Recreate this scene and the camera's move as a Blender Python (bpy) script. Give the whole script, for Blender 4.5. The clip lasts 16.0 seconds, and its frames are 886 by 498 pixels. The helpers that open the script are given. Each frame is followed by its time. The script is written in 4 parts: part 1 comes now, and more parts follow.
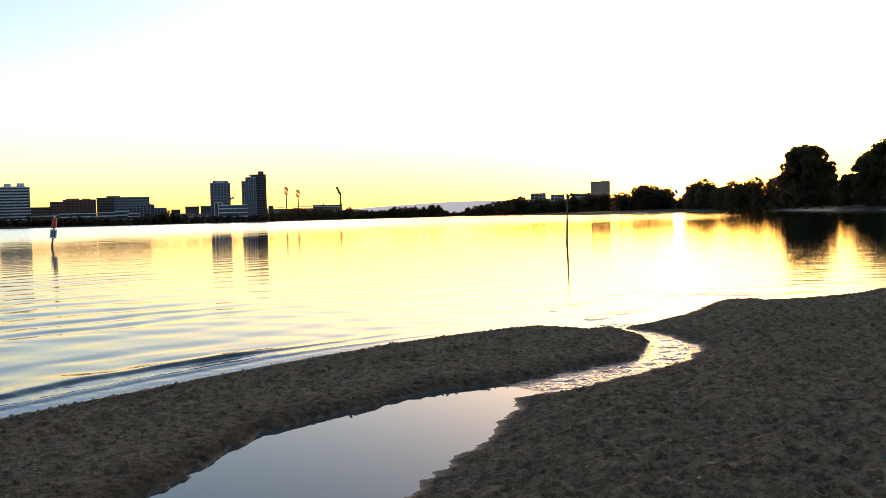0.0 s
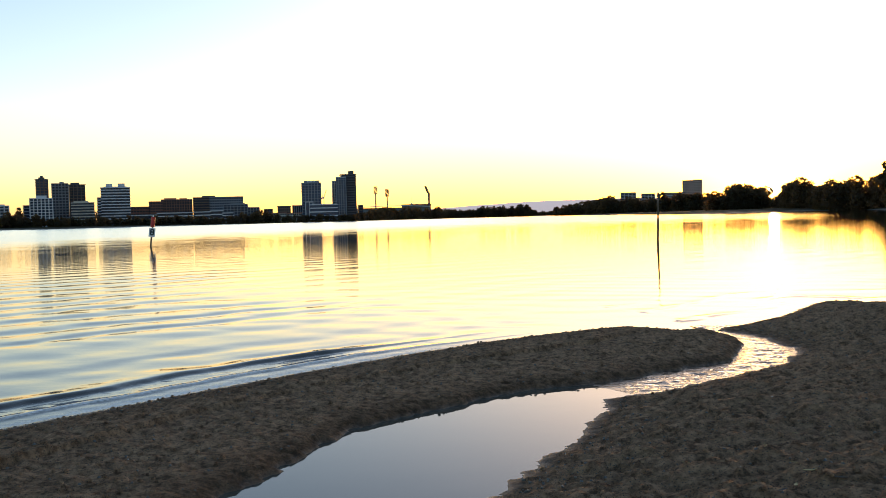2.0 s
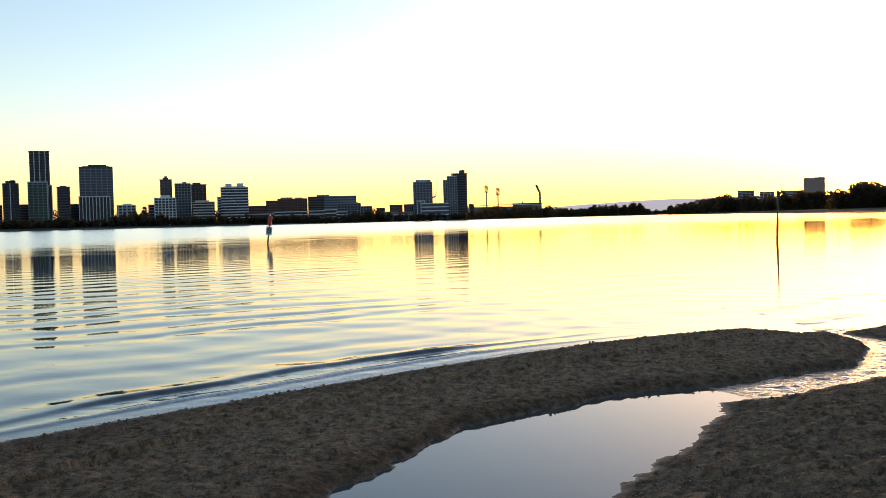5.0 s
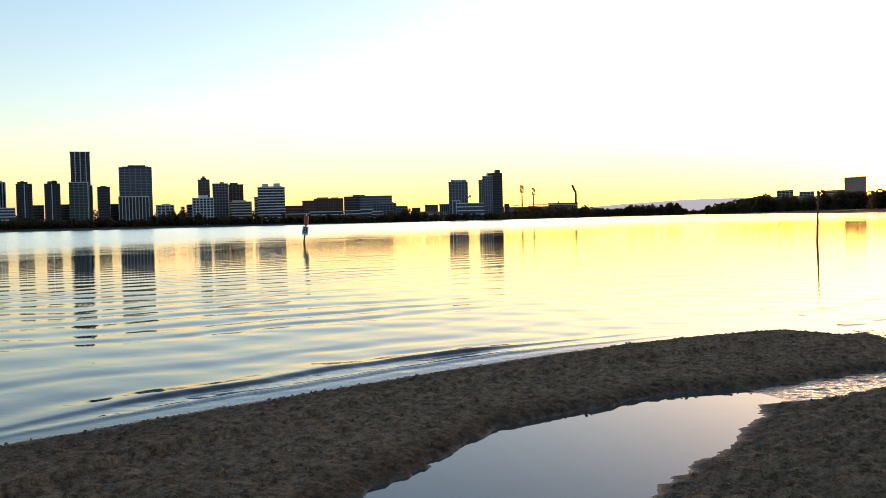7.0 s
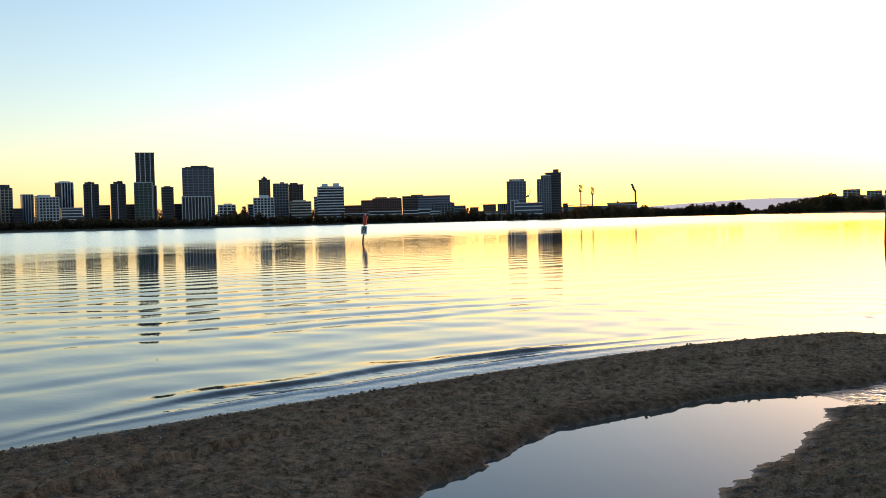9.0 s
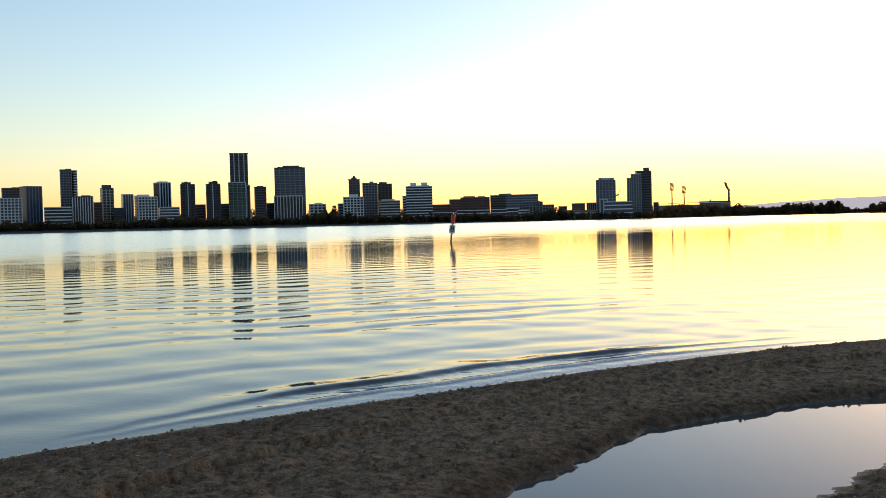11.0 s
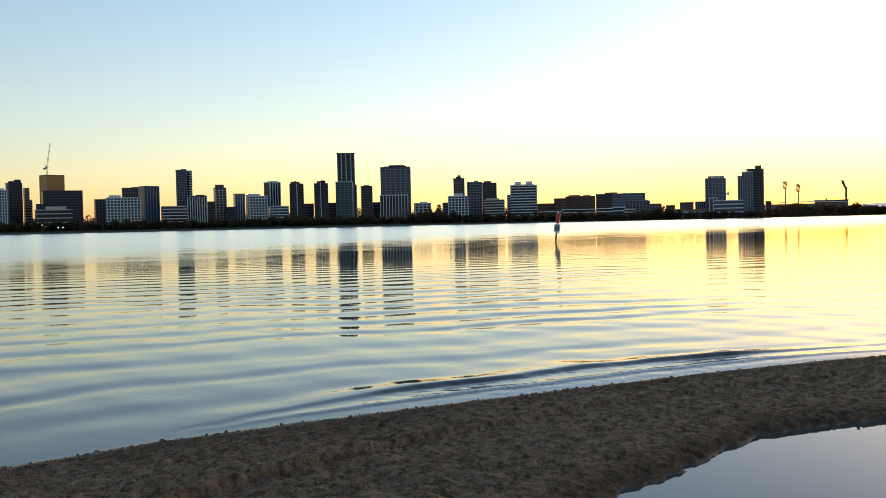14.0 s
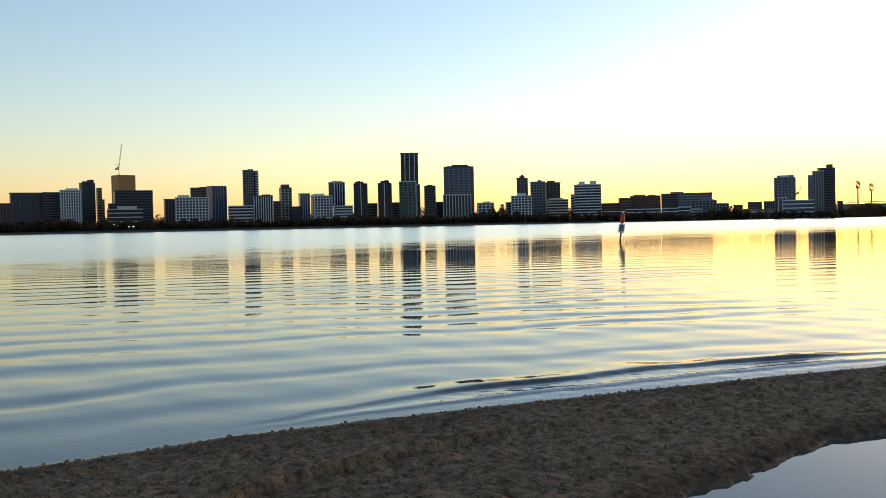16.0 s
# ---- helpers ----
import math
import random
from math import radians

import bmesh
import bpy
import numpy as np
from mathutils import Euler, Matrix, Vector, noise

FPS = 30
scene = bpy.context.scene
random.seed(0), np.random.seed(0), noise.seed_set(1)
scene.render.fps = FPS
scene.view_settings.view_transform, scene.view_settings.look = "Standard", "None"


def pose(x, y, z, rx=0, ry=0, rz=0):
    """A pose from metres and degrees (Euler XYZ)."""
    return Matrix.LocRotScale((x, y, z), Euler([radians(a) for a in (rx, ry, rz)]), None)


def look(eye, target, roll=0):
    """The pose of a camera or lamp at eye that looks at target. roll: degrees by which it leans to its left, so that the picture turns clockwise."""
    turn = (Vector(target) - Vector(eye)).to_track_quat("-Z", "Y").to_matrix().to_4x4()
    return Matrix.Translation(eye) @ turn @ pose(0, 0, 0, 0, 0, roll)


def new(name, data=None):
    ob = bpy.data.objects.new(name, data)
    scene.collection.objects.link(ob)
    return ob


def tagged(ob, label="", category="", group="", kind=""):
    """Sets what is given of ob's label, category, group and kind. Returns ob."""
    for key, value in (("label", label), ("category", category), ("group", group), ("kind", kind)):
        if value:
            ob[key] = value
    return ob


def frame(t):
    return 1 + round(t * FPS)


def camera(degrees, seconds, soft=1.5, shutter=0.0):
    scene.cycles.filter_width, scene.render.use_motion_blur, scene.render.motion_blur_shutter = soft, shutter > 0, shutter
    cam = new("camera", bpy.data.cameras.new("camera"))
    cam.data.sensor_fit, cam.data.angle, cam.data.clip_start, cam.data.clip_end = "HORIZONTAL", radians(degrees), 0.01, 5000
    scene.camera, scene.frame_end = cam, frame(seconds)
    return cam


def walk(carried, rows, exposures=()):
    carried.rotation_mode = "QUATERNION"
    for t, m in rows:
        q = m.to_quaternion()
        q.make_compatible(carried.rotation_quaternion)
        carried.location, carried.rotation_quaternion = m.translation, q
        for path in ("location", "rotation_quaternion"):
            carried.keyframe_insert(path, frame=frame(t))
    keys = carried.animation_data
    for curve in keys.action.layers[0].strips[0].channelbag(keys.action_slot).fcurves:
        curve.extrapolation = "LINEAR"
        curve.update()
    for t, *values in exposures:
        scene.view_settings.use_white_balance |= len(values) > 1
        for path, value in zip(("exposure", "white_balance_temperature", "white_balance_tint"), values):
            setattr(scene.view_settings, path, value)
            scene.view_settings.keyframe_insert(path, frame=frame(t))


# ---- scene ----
# the eye stands 1.75 m over the lake's level and pans to the left, a forearm ahead of the turning body
cam = camera(48.75, 16.0, soft=0.8)
EYE_HEIGHT, REACH = 1.75, 0.08
PAN = [  # seconds, yaw to the left, pitch, roll
    (0.0, 0.000, -1.938, -1.490),
    (0.5, 1.072, -1.915, -1.473),
    (1.0, 2.432, -1.891, -1.463),
    (1.5, 3.798, -1.867, -1.455),
    (2.0, 5.153, -1.844, -1.446),
    (2.5, 6.380, -1.824, -1.435),
    (3.0, 7.729, -1.805, -1.424),
    (3.5, 8.965, -1.786, -1.418),
    (4.0, 10.144, -1.769, -1.419),
    (6.5, 13.026, -1.721, -1.413),
    (7.0, 13.699, -1.707, -1.407),
    (7.5, 14.398, -1.694, -1.399),
    (8.0, 15.207, -1.679, -1.390),
    (10.5, 20.794, -1.596, -1.392),
    (11.0, 22.245, -1.580, -1.374),
    (11.5, 23.483, -1.565, -1.361),
    (12.0, 24.580, -1.551, -1.352),
    (12.5, 25.558, -1.538, -1.344),
    (13.0, 26.558, -1.525, -1.328),
    (13.5, 27.422, -1.510, -1.305),
    (14.0, 28.350, -1.495, -1.279),
    (14.5, 29.240, -1.481, -1.255),
    (15.0, 30.116, -1.467, -1.233),
    (15.5, 31.022, -1.452, -1.211),
    (16.0, 32.038, -1.436, -1.185),
]


def bearing(yaw, pitch=0.0):
    y, p = radians(yaw), radians(pitch)
    return Vector((-math.sin(y) * math.cos(p), math.cos(y) * math.cos(p), math.sin(p)))


def pan_pose(yaw, pitch, roll):
    eye = bearing(yaw) * REACH + Vector((0, 0, EYE_HEIGHT))
    return look(eye, eye + bearing(yaw, pitch) * 10, roll)


walk(cam, [(t, pan_pose(yaw, pitch, roll)) for t, yaw, pitch, roll in PAN],
     exposures=[(0.0, 1.9), (16.0, 1.9)])

# ---- sky and sun: a clear sky just after sunrise ----
SUN_YAW, SUN_HEIGHT = -13.55, 1.15
SUN_WAY = bearing(SUN_YAW, SUN_HEIGHT)
world = bpy.data.worlds.new("sky")
scene.world = world
world.use_nodes = True
wn = world.node_tree


def sky_math(operation, *values, clamp=False):
    node = wn.nodes.new("ShaderNodeMath")
    node.operation, node.use_clamp = operation, clamp
    for socket, v in zip(node.inputs, values):
        if isinstance(v, (int, float)):
            socket.default_value = v
        else:
            wn.links.new(v, socket)
    return node.outputs[0]


def sky_ramp(value, a, b, c, d):
    """Smooth change from c to d while the value goes from a to b."""
    node = wn.nodes.new("ShaderNodeMapRange")
    node.interpolation_type = 'SMOOTHSTEP'
    for socket, v in zip(node.inputs[1:5], (a, b, c, d)):
        socket.default_value = v
    wn.links.new(value, node.inputs["Value"])
    return node.outputs[0]


def sky_mix(blend, factor, one, two):
    node = wn.nodes.new("ShaderNodeMixRGB")
    node.blend_type = blend
    for socket, v in zip(node.inputs, (factor, one, two)):
        if isinstance(v, float):
            socket.default_value = v
        elif isinstance(v, tuple):
            socket.default_value = (*v, 1)
        else:
            wn.links.new(v, socket)
    return node.outputs[0]


sky = wn.nodes.new("ShaderNodeTexSky")
sky.sky_type = 'NISHITA'
sky.sun_disc = False
sky.sun_elevation = radians(3.3)
sky.sun_rotation = radians(-SUN_YAW)
sky.altitude, sky.air_density, sky.dust_density, sky.ozone_density = 0, 1.0, 0.6, 3.0
wn.nodes["Background"].inputs["Strength"].default_value = 0.12
way, split, toward = wn.nodes.new("ShaderNodeTexCoord"), wn.nodes.new("ShaderNodeSeparateXYZ"), wn.nodes.new("ShaderNodeVectorMath")
toward.operation = 'DOT_PRODUCT'
toward.inputs[1].default_value = SUN_WAY
wn.links.new(way.outputs["Generated"], split.inputs[0])
wn.links.new(way.outputs["Generated"], toward.inputs[0])
angle = sky_math('DEGREES', sky_math('ARCCOSINE', sky_math('MINIMUM', toward.outputs["Value"], 0.9999999)))
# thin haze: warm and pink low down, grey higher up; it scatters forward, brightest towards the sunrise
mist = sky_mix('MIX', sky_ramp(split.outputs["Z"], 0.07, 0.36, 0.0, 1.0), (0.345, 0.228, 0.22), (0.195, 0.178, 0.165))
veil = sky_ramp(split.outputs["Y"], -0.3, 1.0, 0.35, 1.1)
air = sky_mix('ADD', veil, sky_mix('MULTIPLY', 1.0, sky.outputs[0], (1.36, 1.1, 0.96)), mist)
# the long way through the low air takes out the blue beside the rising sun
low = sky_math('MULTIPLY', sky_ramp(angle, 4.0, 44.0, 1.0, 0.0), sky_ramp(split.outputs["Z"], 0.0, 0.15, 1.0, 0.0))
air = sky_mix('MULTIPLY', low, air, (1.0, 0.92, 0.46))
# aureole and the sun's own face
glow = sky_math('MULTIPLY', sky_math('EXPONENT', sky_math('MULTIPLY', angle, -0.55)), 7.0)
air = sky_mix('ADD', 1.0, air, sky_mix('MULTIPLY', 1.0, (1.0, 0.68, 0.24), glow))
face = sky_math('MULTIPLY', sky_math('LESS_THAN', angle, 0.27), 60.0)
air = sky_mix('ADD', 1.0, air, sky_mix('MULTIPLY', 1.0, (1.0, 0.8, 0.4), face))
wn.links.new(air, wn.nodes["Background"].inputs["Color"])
sun_data = bpy.data.lights.new("sun", 'SUN')
sun_data.energy, sun_data.angle, sun_data.color = 0.5, radians(0.53), (1.0, 0.55, 0.22)
sun = new("sun", sun_data)
sun.matrix_world = look((0, 0, 60), Vector((0, 0, 60)) - SUN_WAY)


# ---- materials ----
def material(name, colour, rough=0.7, metal=0.0, vary=0.25, scale=1.0, bump=0.0, bump_scale=None, ior=1.5, tint=None):
    m = bpy.data.materials.new(name)
    m.use_nodes = True
    nt = m.node_tree
    n, b = nt.nodes, nt.nodes["Principled BSDF"]
    b.inputs["Roughness"].default_value = rough
    b.inputs["Metallic"].default_value = metal
    b.inputs["IOR"].default_value = ior
    co = n.new("ShaderNodeTexCoord")
    big, fine, add, ramp = (n.new("ShaderNodeTexNoise"), n.new("ShaderNodeTexNoise"), n.new("ShaderNodeMath"), n.new("ShaderNodeMixRGB"))
    big.inputs["Scale"].default_value, fine.inputs["Scale"].default_value = 0.35 * scale, 4.0 * scale
    big.inputs["Detail"].default_value = fine.inputs["Detail"].default_value = 5
    for q in (big, fine):
        nt.links.new(co.outputs["Object"], q.inputs["Vector"])
    add.operation = 'MULTIPLY_ADD'
    add.inputs[1].default_value = 0.5
    half = n.new("ShaderNodeMath")
    half.operation = 'MULTIPLY'
    half.inputs[1].default_value = 0.5
    nt.links.new(fine.outputs["Fac"], half.inputs[0])
    nt.links.new(big.outputs["Fac"], add.inputs[0])
    nt.links.new(half.outputs[0], add.inputs[2])
    lo = [c * (1 - vary) for c in colour]
    hi = tint or [min(1, c * (1 + vary)) for c in colour]
    ramp.inputs[1].default_value, ramp.inputs[2].default_value = (*lo, 1), (*hi, 1)
    nt.links.new(add.outputs[0], ramp.inputs[0])
    nt.links.new(ramp.outputs[0], b.inputs["Base Color"])
    if bump:
        bn, bp = n.new("ShaderNodeTexNoise"), n.new("ShaderNodeBump")
        bn.inputs["Scale"].default_value = bump_scale or 30 * scale
        bn.inputs["Detail"].default_value = 6
        bp.inputs["Strength"].default_value = 1.0
        bp.inputs["Distance"].default_value = bump
        nt.links.new(co.outputs["Object"], bn.inputs["Vector"])
        nt.links.new(bn.outputs["Fac"], bp.inputs["Height"])
        nt.links.new(bp.outputs["Normal"], b.inputs["Normal"])
    return m


def sand_material():
    m = material("beach_sand", (0.342, 0.216, 0.132), 0.92, vary=0.35, scale=2.5)
    nt = m.node_tree
    n, b = nt.nodes, nt.nodes["Principled BSDF"]
    wet, dark, grain, bump, co = (n.new("ShaderNodeAttribute"), n.new("ShaderNodeMixRGB"), n.new("ShaderNodeTexNoise"),
                                  n.new("ShaderNodeBump"), n.new("ShaderNodeTexCoord"))
    wet.attribute_name = "wet"
    dark.blend_type = 'MULTIPLY'
    dark.inputs[2].default_value = (0.36, 0.34, 0.33, 1)
    source = b.inputs["Base Color"].links[0].from_socket
    nt.links.new(wet.outputs["Fac"], dark.inputs[0])
    nt.links.new(source, dark.inputs[1])
    # scattered dark weed flecks and pale shell grains
    flecks, fr, fm = n.new("ShaderNodeTexVoronoi"), n.new("ShaderNodeValToRGB"), n.new("ShaderNodeMixRGB")
    flecks.inputs["Scale"].default_value = 48
    fr.color_ramp.elements[0].position, fr.color_ramp.elements[0].color = 0.16, (1, 1, 1, 1)
    fr.color_ramp.elements[1].position, fr.color_ramp.elements[1].color = 0.26, (0, 0, 0, 1)
    fm.inputs[2].default_value = (0.075, 0.065, 0.05, 1)
    nt.links.new(co.outputs["Object"], flecks.inputs["Vector"])
    nt.links.new(flecks.outputs["Distance"], fr.inputs[0])
    nt.links.new(fr.outputs[0], fm.inputs[0])
    nt.links.new(dark.outputs[0], fm.inputs[1])
    nt.links.new(fm.outputs[0], b.inputs["Base Color"])
    turf, tm = n.new("ShaderNodeAttribute"), n.new("ShaderNodeMixRGB")
    turf.attribute_name = "turf"
    tm.inputs[2].default_value = (0.03, 0.028, 0.014, 1)
    nt.links.new(turf.outputs["Fac"], tm.inputs[0])
    nt.links.new(fm.outputs[0], tm.inputs[1])
    nt.links.new(tm.outputs[0], b.inputs["Base Color"])
    rough = n.new("ShaderNodeMapRange")
    rough.inputs["To Min"].default_value, rough.inputs["To Max"].default_value = 0.95, 0.1
    nt.links.new(wet.outputs["Fac"], rough.inputs["Value"])
    nt.links.new(rough.outputs[0], b.inputs["Roughness"])
    grain.inputs["Scale"].default_value, grain.inputs["Detail"].default_value, grain.inputs["Roughness"].default_value = 30, 9, 0.75
    bump.inputs["Distance"].default_value = 0.045
    nt.links.new(co.outputs["Object"], grain.inputs["Vector"])
    nt.links.new(grain.outputs["Fac"], bump.inputs["Height"])
    nt.links.new(bump.outputs["Normal"], b.inputs["Normal"])
    smooth = n.new("ShaderNodeMapRange")
    smooth.inputs["To Min"].default_value, smooth.inputs["To Max"].default_value = 1.0, 0.06
    nt.links.new(wet.outputs["Fac"], smooth.inputs["Value"])
    nt.links.new(smooth.outputs[0], bump.inputs["Strength"])
    sheen = n.new("ShaderNodeMapRange")
    sheen.inputs["To Min"].default_value, sheen.inputs["To Max"].default_value = 0.08, 0.5
    nt.links.new(wet.outputs["Fac"], sheen.inputs["Value"])
    nt.links.new(sheen.outputs[0], b.inputs["Specular IOR Level"])
    # damp clods and weed-stained sand between drier grains
    clod, cr, cm = n.new("ShaderNodeTexNoise"), n.new("ShaderNodeValToRGB"), n.new("ShaderNodeMixRGB")
    clod.inputs["Scale"].default_value, clod.inputs["Detail"].default_value, clod.inputs["Roughness"].default_value = 12, 9, 0.78
    clod.inputs["Distortion"].default_value = 0.0
    cr.color_ramp.elements[0].position, cr.color_ramp.elements[0].color = 0.40, (0.36, 0.34, 0.32, 1)
    cr.color_ramp.elements[1].position, cr.color_ramp.elements[1].color = 0.60, (1.4, 1.38, 1.35, 1)
    cm.blend_type, cm.inputs[0].default_value = 'MULTIPLY', 1.0
    nt.links.new(co.outputs["Object"], clod.inputs["Vector"])
    nt.links.new(clod.outputs["Fac"], cr.inputs[0])
    nt.links.new(source, cm.inputs[1])
    nt.links.new(cr.outputs[0], cm.inputs[2])
    # sand that the last wash left damp
    damp, dm = n.new("ShaderNodeAttribute"), n.new("ShaderNodeMixRGB")
    damp.attribute_name = "damp"
    dm.blend_type = 'MULTIPLY'
    dm.inputs[2].default_value = (0.5, 0.49, 0.49, 1)
    nt.links.new(damp.outputs["Fac"], dm.inputs[0])
    nt.links.new(cm.outputs[0], dm.inputs[1])
    nt.links.new(dm.outputs[0], dark.inputs[1])
    return m


def water_material(name, colour, waves, rough=0.02, far=None):
    """waves: (scale, stretch, metres) rows of ripple layers; far: (from, to) metres of open water where wind ruffles the face."""
    m = bpy.data.materials.new(name)
    m.use_nodes = True
    nt = m.node_tree
    n, b = nt.nodes, nt.nodes["Principled BSDF"]
    b.inputs["Base Color"].default_value = (*colour, 1)
    b.inputs["Specular IOR Level"].default_value, b.inputs["Roughness"].default_value = 0.0, 0.9
    mirror, lustre, face = n.new("ShaderNodeBsdfGlossy"), n.new("ShaderNodeFresnel"), n.new("ShaderNodeMixShader")
    mirror.distribution, lustre.inputs["IOR"].default_value = 'BECKMANN', 1.333
    mirror.inputs["Color"].default_value, mirror.inputs["Roughness"].default_value = (1, 1, 1, 1), rough
    nt.links.new(lustre.outputs[0], face.inputs[0])
    nt.links.new(b.outputs[0], face.inputs[1])
    nt.links.new(mirror.outputs[0], face.inputs[2])
    nt.links.new(face.outputs[0], n["Material Output"].inputs["Surface"])
    co = n.new("ShaderNodeTexCoord")
    total = None
    for scale, stretch, height, turn in waves:
        mp, ns, mu = n.new("ShaderNodeMapping"), n.new("ShaderNodeTexNoise"), n.new("ShaderNodeMath")
        mp.inputs["Rotation"].default_value = (0, 0, radians(turn))
        mp.inputs["Scale"].default_value = (1 / stretch, 1, 1)
        ns.inputs["Scale"].default_value, ns.inputs["Detail"].default_value = scale, 2.0
        mu.operation = 'MULTIPLY'
        mu.inputs[1].default_value = height
        nt.links.new(co.outputs["Object"], mp.inputs["Vector"])
        nt.links.new(mp.outputs[0], ns.inputs["Vector"])
        nt.links.new(ns.outputs["Fac"], mu.inputs[0])
        if total:
            ad = n.new("ShaderNodeMath")
            nt.links.new(total, ad.inputs[0])
            nt.links.new(mu.outputs[0], ad.inputs[1])
            total = ad.outputs[0]
        else:
            total = mu.outputs[0]
    bp = n.new("ShaderNodeBump")
    bp.inputs["Distance"].default_value = 1.0
    nt.links.new(total, bp.inputs["Height"])
    for socket in (b.inputs["Normal"], mirror.inputs["Normal"], lustre.inputs["Normal"]):
        nt.links.new(bp.outputs["Normal"], socket)
    if far:
        at, mr = n.new("ShaderNodeAttribute"), n.new("ShaderNodeMapRange")
        at.attribute_name = "ruffle"
        mr.inputs["To Min"].default_value, mr.inputs["To Max"].default_value = rough, far
        # cat's paws: the breeze touches the face in patches
        paws, push, gain = n.new("ShaderNodeTexNoise"), n.new("ShaderNodeMath"), n.new("ShaderNodeMath")
        paws.inputs["Scale"].default_value, paws.inputs["Detail"].default_value, paws.inputs["Roughness"].default_value = 0.16, 5, 0.7
        push.operation, push.inputs[1].default_value, push.inputs[2].default_value = 'MULTIPLY_ADD', 1.3, -0.65
        edge = n.new("ShaderNodeMath")
        edge.operation = 'MULTIPLY_ADD'
        nt.links.new(co.outputs["Object"], paws.inputs["Vector"])
        nt.links.new(paws.outputs["Fac"], push.inputs[0])
        span = n.new("ShaderNodeMapRange")  # patches count most where calm and breeze meet
        span.inputs["From Max"].default_value, span.inputs["To Max"].default_value = 0.3, 1.0
        nt.links.new(at.outputs["Fac"], span.inputs["Value"])
        nt.links.new(push.outputs[0], edge.inputs[0])
        nt.links.new(span.outputs[0], edge.inputs[1])
        nt.links.new(at.outputs["Fac"], edge.inputs[2])
        gain.operation, gain.use_clamp, gain.inputs[1].default_value = 'MULTIPLY', True, 1.0
        nt.links.new(edge.outputs[0], gain.inputs[0])
        nt.links.new(gain.outputs[0], mr.inputs["Value"])
        nt.links.new(mr.outputs[0], mirror.inputs["Roughness"])
        # lacy froth along the wash
        fa, lace, cut, froth, both = (n.new("ShaderNodeAttribute"), n.new("ShaderNodeTexNoise"), n.new("ShaderNodeMath"), n.new("ShaderNodeBsdfDiffuse"),
                                      n.new("ShaderNodeMixShader"))
        fa.attribute_name = "foam"
        lace.inputs["Scale"].default_value, lace.inputs["Detail"].default_value = 22, 6
        cut.operation, cut.use_clamp, cut.inputs[2].default_value = 'MULTIPLY_ADD', True, -0.45
        thick = n.new("ShaderNodeMath")
        thick.operation, thick.inputs[1].default_value = 'MULTIPLY', 2.2
        nt.links.new(fa.outputs["Fac"], thick.inputs[0])
        nt.links.new(co.outputs["Object"], lace.inputs["Vector"])
        nt.links.new(lace.outputs["Fac"], cut.inputs[0])
        nt.links.new(thick.outputs[0], cut.inputs[1])
        froth.inputs["Color"].default_value = (0.75, 0.76, 0.77, 1)
        nt.links.new(cut.outputs[0], both.inputs[0])
        nt.links.new(face.outputs[0], both.inputs[1])
        nt.links.new(froth.outputs[0], both.inputs[2])
        nt.links.new(both.outputs[0], n["Material Output"].inputs["Surface"])
    return m


SAND = sand_material()
LAKE = water_material("lake_water", (0.012, 0.016, 0.014), [(0.5, 6, 0.0075, 42), (1.3, 5, 0.0030, 34), (6, 4, 0.0007, 48), (22, 4, 0.0009, 30)], 0.012, 0.27)
POOL = water_material("pool_water", (0.07, 0.07, 0.06), [(3, 2, 0.0004, 20)], 0.01)
STREAM = water_material("stream_water", (0.05, 0.033, 0.018), [(9, 2.2, 0.02, 65), (30, 2, 0.007, 20)], 0.03)


def plain(name, colour, rough=0.7, **more):
    return material(name, colour, rough, **more)


CONCRETE = plain("pale_concrete", (0.5, 0.5, 0.5), 0.8, vary=0.15, scale=0.2)
WHITE = plain("white_render", (0.58, 0.59, 0.61), 0.7, vary=0.08, scale=0.2)
CREAM = plain("cream_render", (0.46, 0.42, 0.35), 0.8, vary=0.1, scale=0.2)
GREY = plain("grey_cladding", (0.16, 0.18, 0.21), 0.6, vary=0.15, scale=0.2)
CHARCOAL = plain("charcoal_cladding", (0.042, 0.048, 0.062), 0.6, vary=0.2, scale=0.2)
BROWN = plain("brown_precast", (0.13, 0.095, 0.075), 0.8, vary=0.15, scale=0.2)
BRICK = plain("red_brick", (0.17, 0.08, 0.058), 0.85, vary=0.2, scale=0.3)
PINK = plain("pink_granite_and_sunlit_flank", (0.46, 0.32, 0.27), 0.6, vary=0.1, scale=0.2)
# one gold glass in two colours: sunlit for the flank, shaded for the front
GOLD_LIT = plain("gold_in_sun", (0.42, 0.26, 0.07), 0.18, metal=0.8, vary=0.12, scale=0.15)
GOLD_SHADE = plain("gold_in_shade", (0.2, 0.13, 0.06), 0.3, metal=0.5, vary=0.15, scale=0.15)
GLASS = plain("dark_window_glass", (0.014, 0.022, 0.042), 0.2, vary=0.4, scale=0.25, ior=1.3)
BLUE_GLASS = plain("blue_window_glass", (0.03, 0.055, 0.1), 0.15, vary=0.3, scale=0.25, ior=1.35)
GREEN_GLASS = plain("green_window_glass", (0.012, 0.06, 0.045), 0.2, vary=0.3, scale=0.25, ior=1.3)
STEEL = plain("weathered_steel", (0.13, 0.12, 0.11), 0.6, metal=0.2, vary=0.2)
TIMBER = plain("weathered_pile_timber", (0.12, 0.09, 0.06), 0.9, vary=0.4, scale=4, bump=0.01)
RED_PAINT = plain("red_marker_paint", (0.5, 0.03, 0.02), 0.5, vary=0.2, scale=3)
SIGN_WHITE = plain("white_sign_sheet", (0.8, 0.8, 0.8), 0.5, vary=0.06, scale=3)
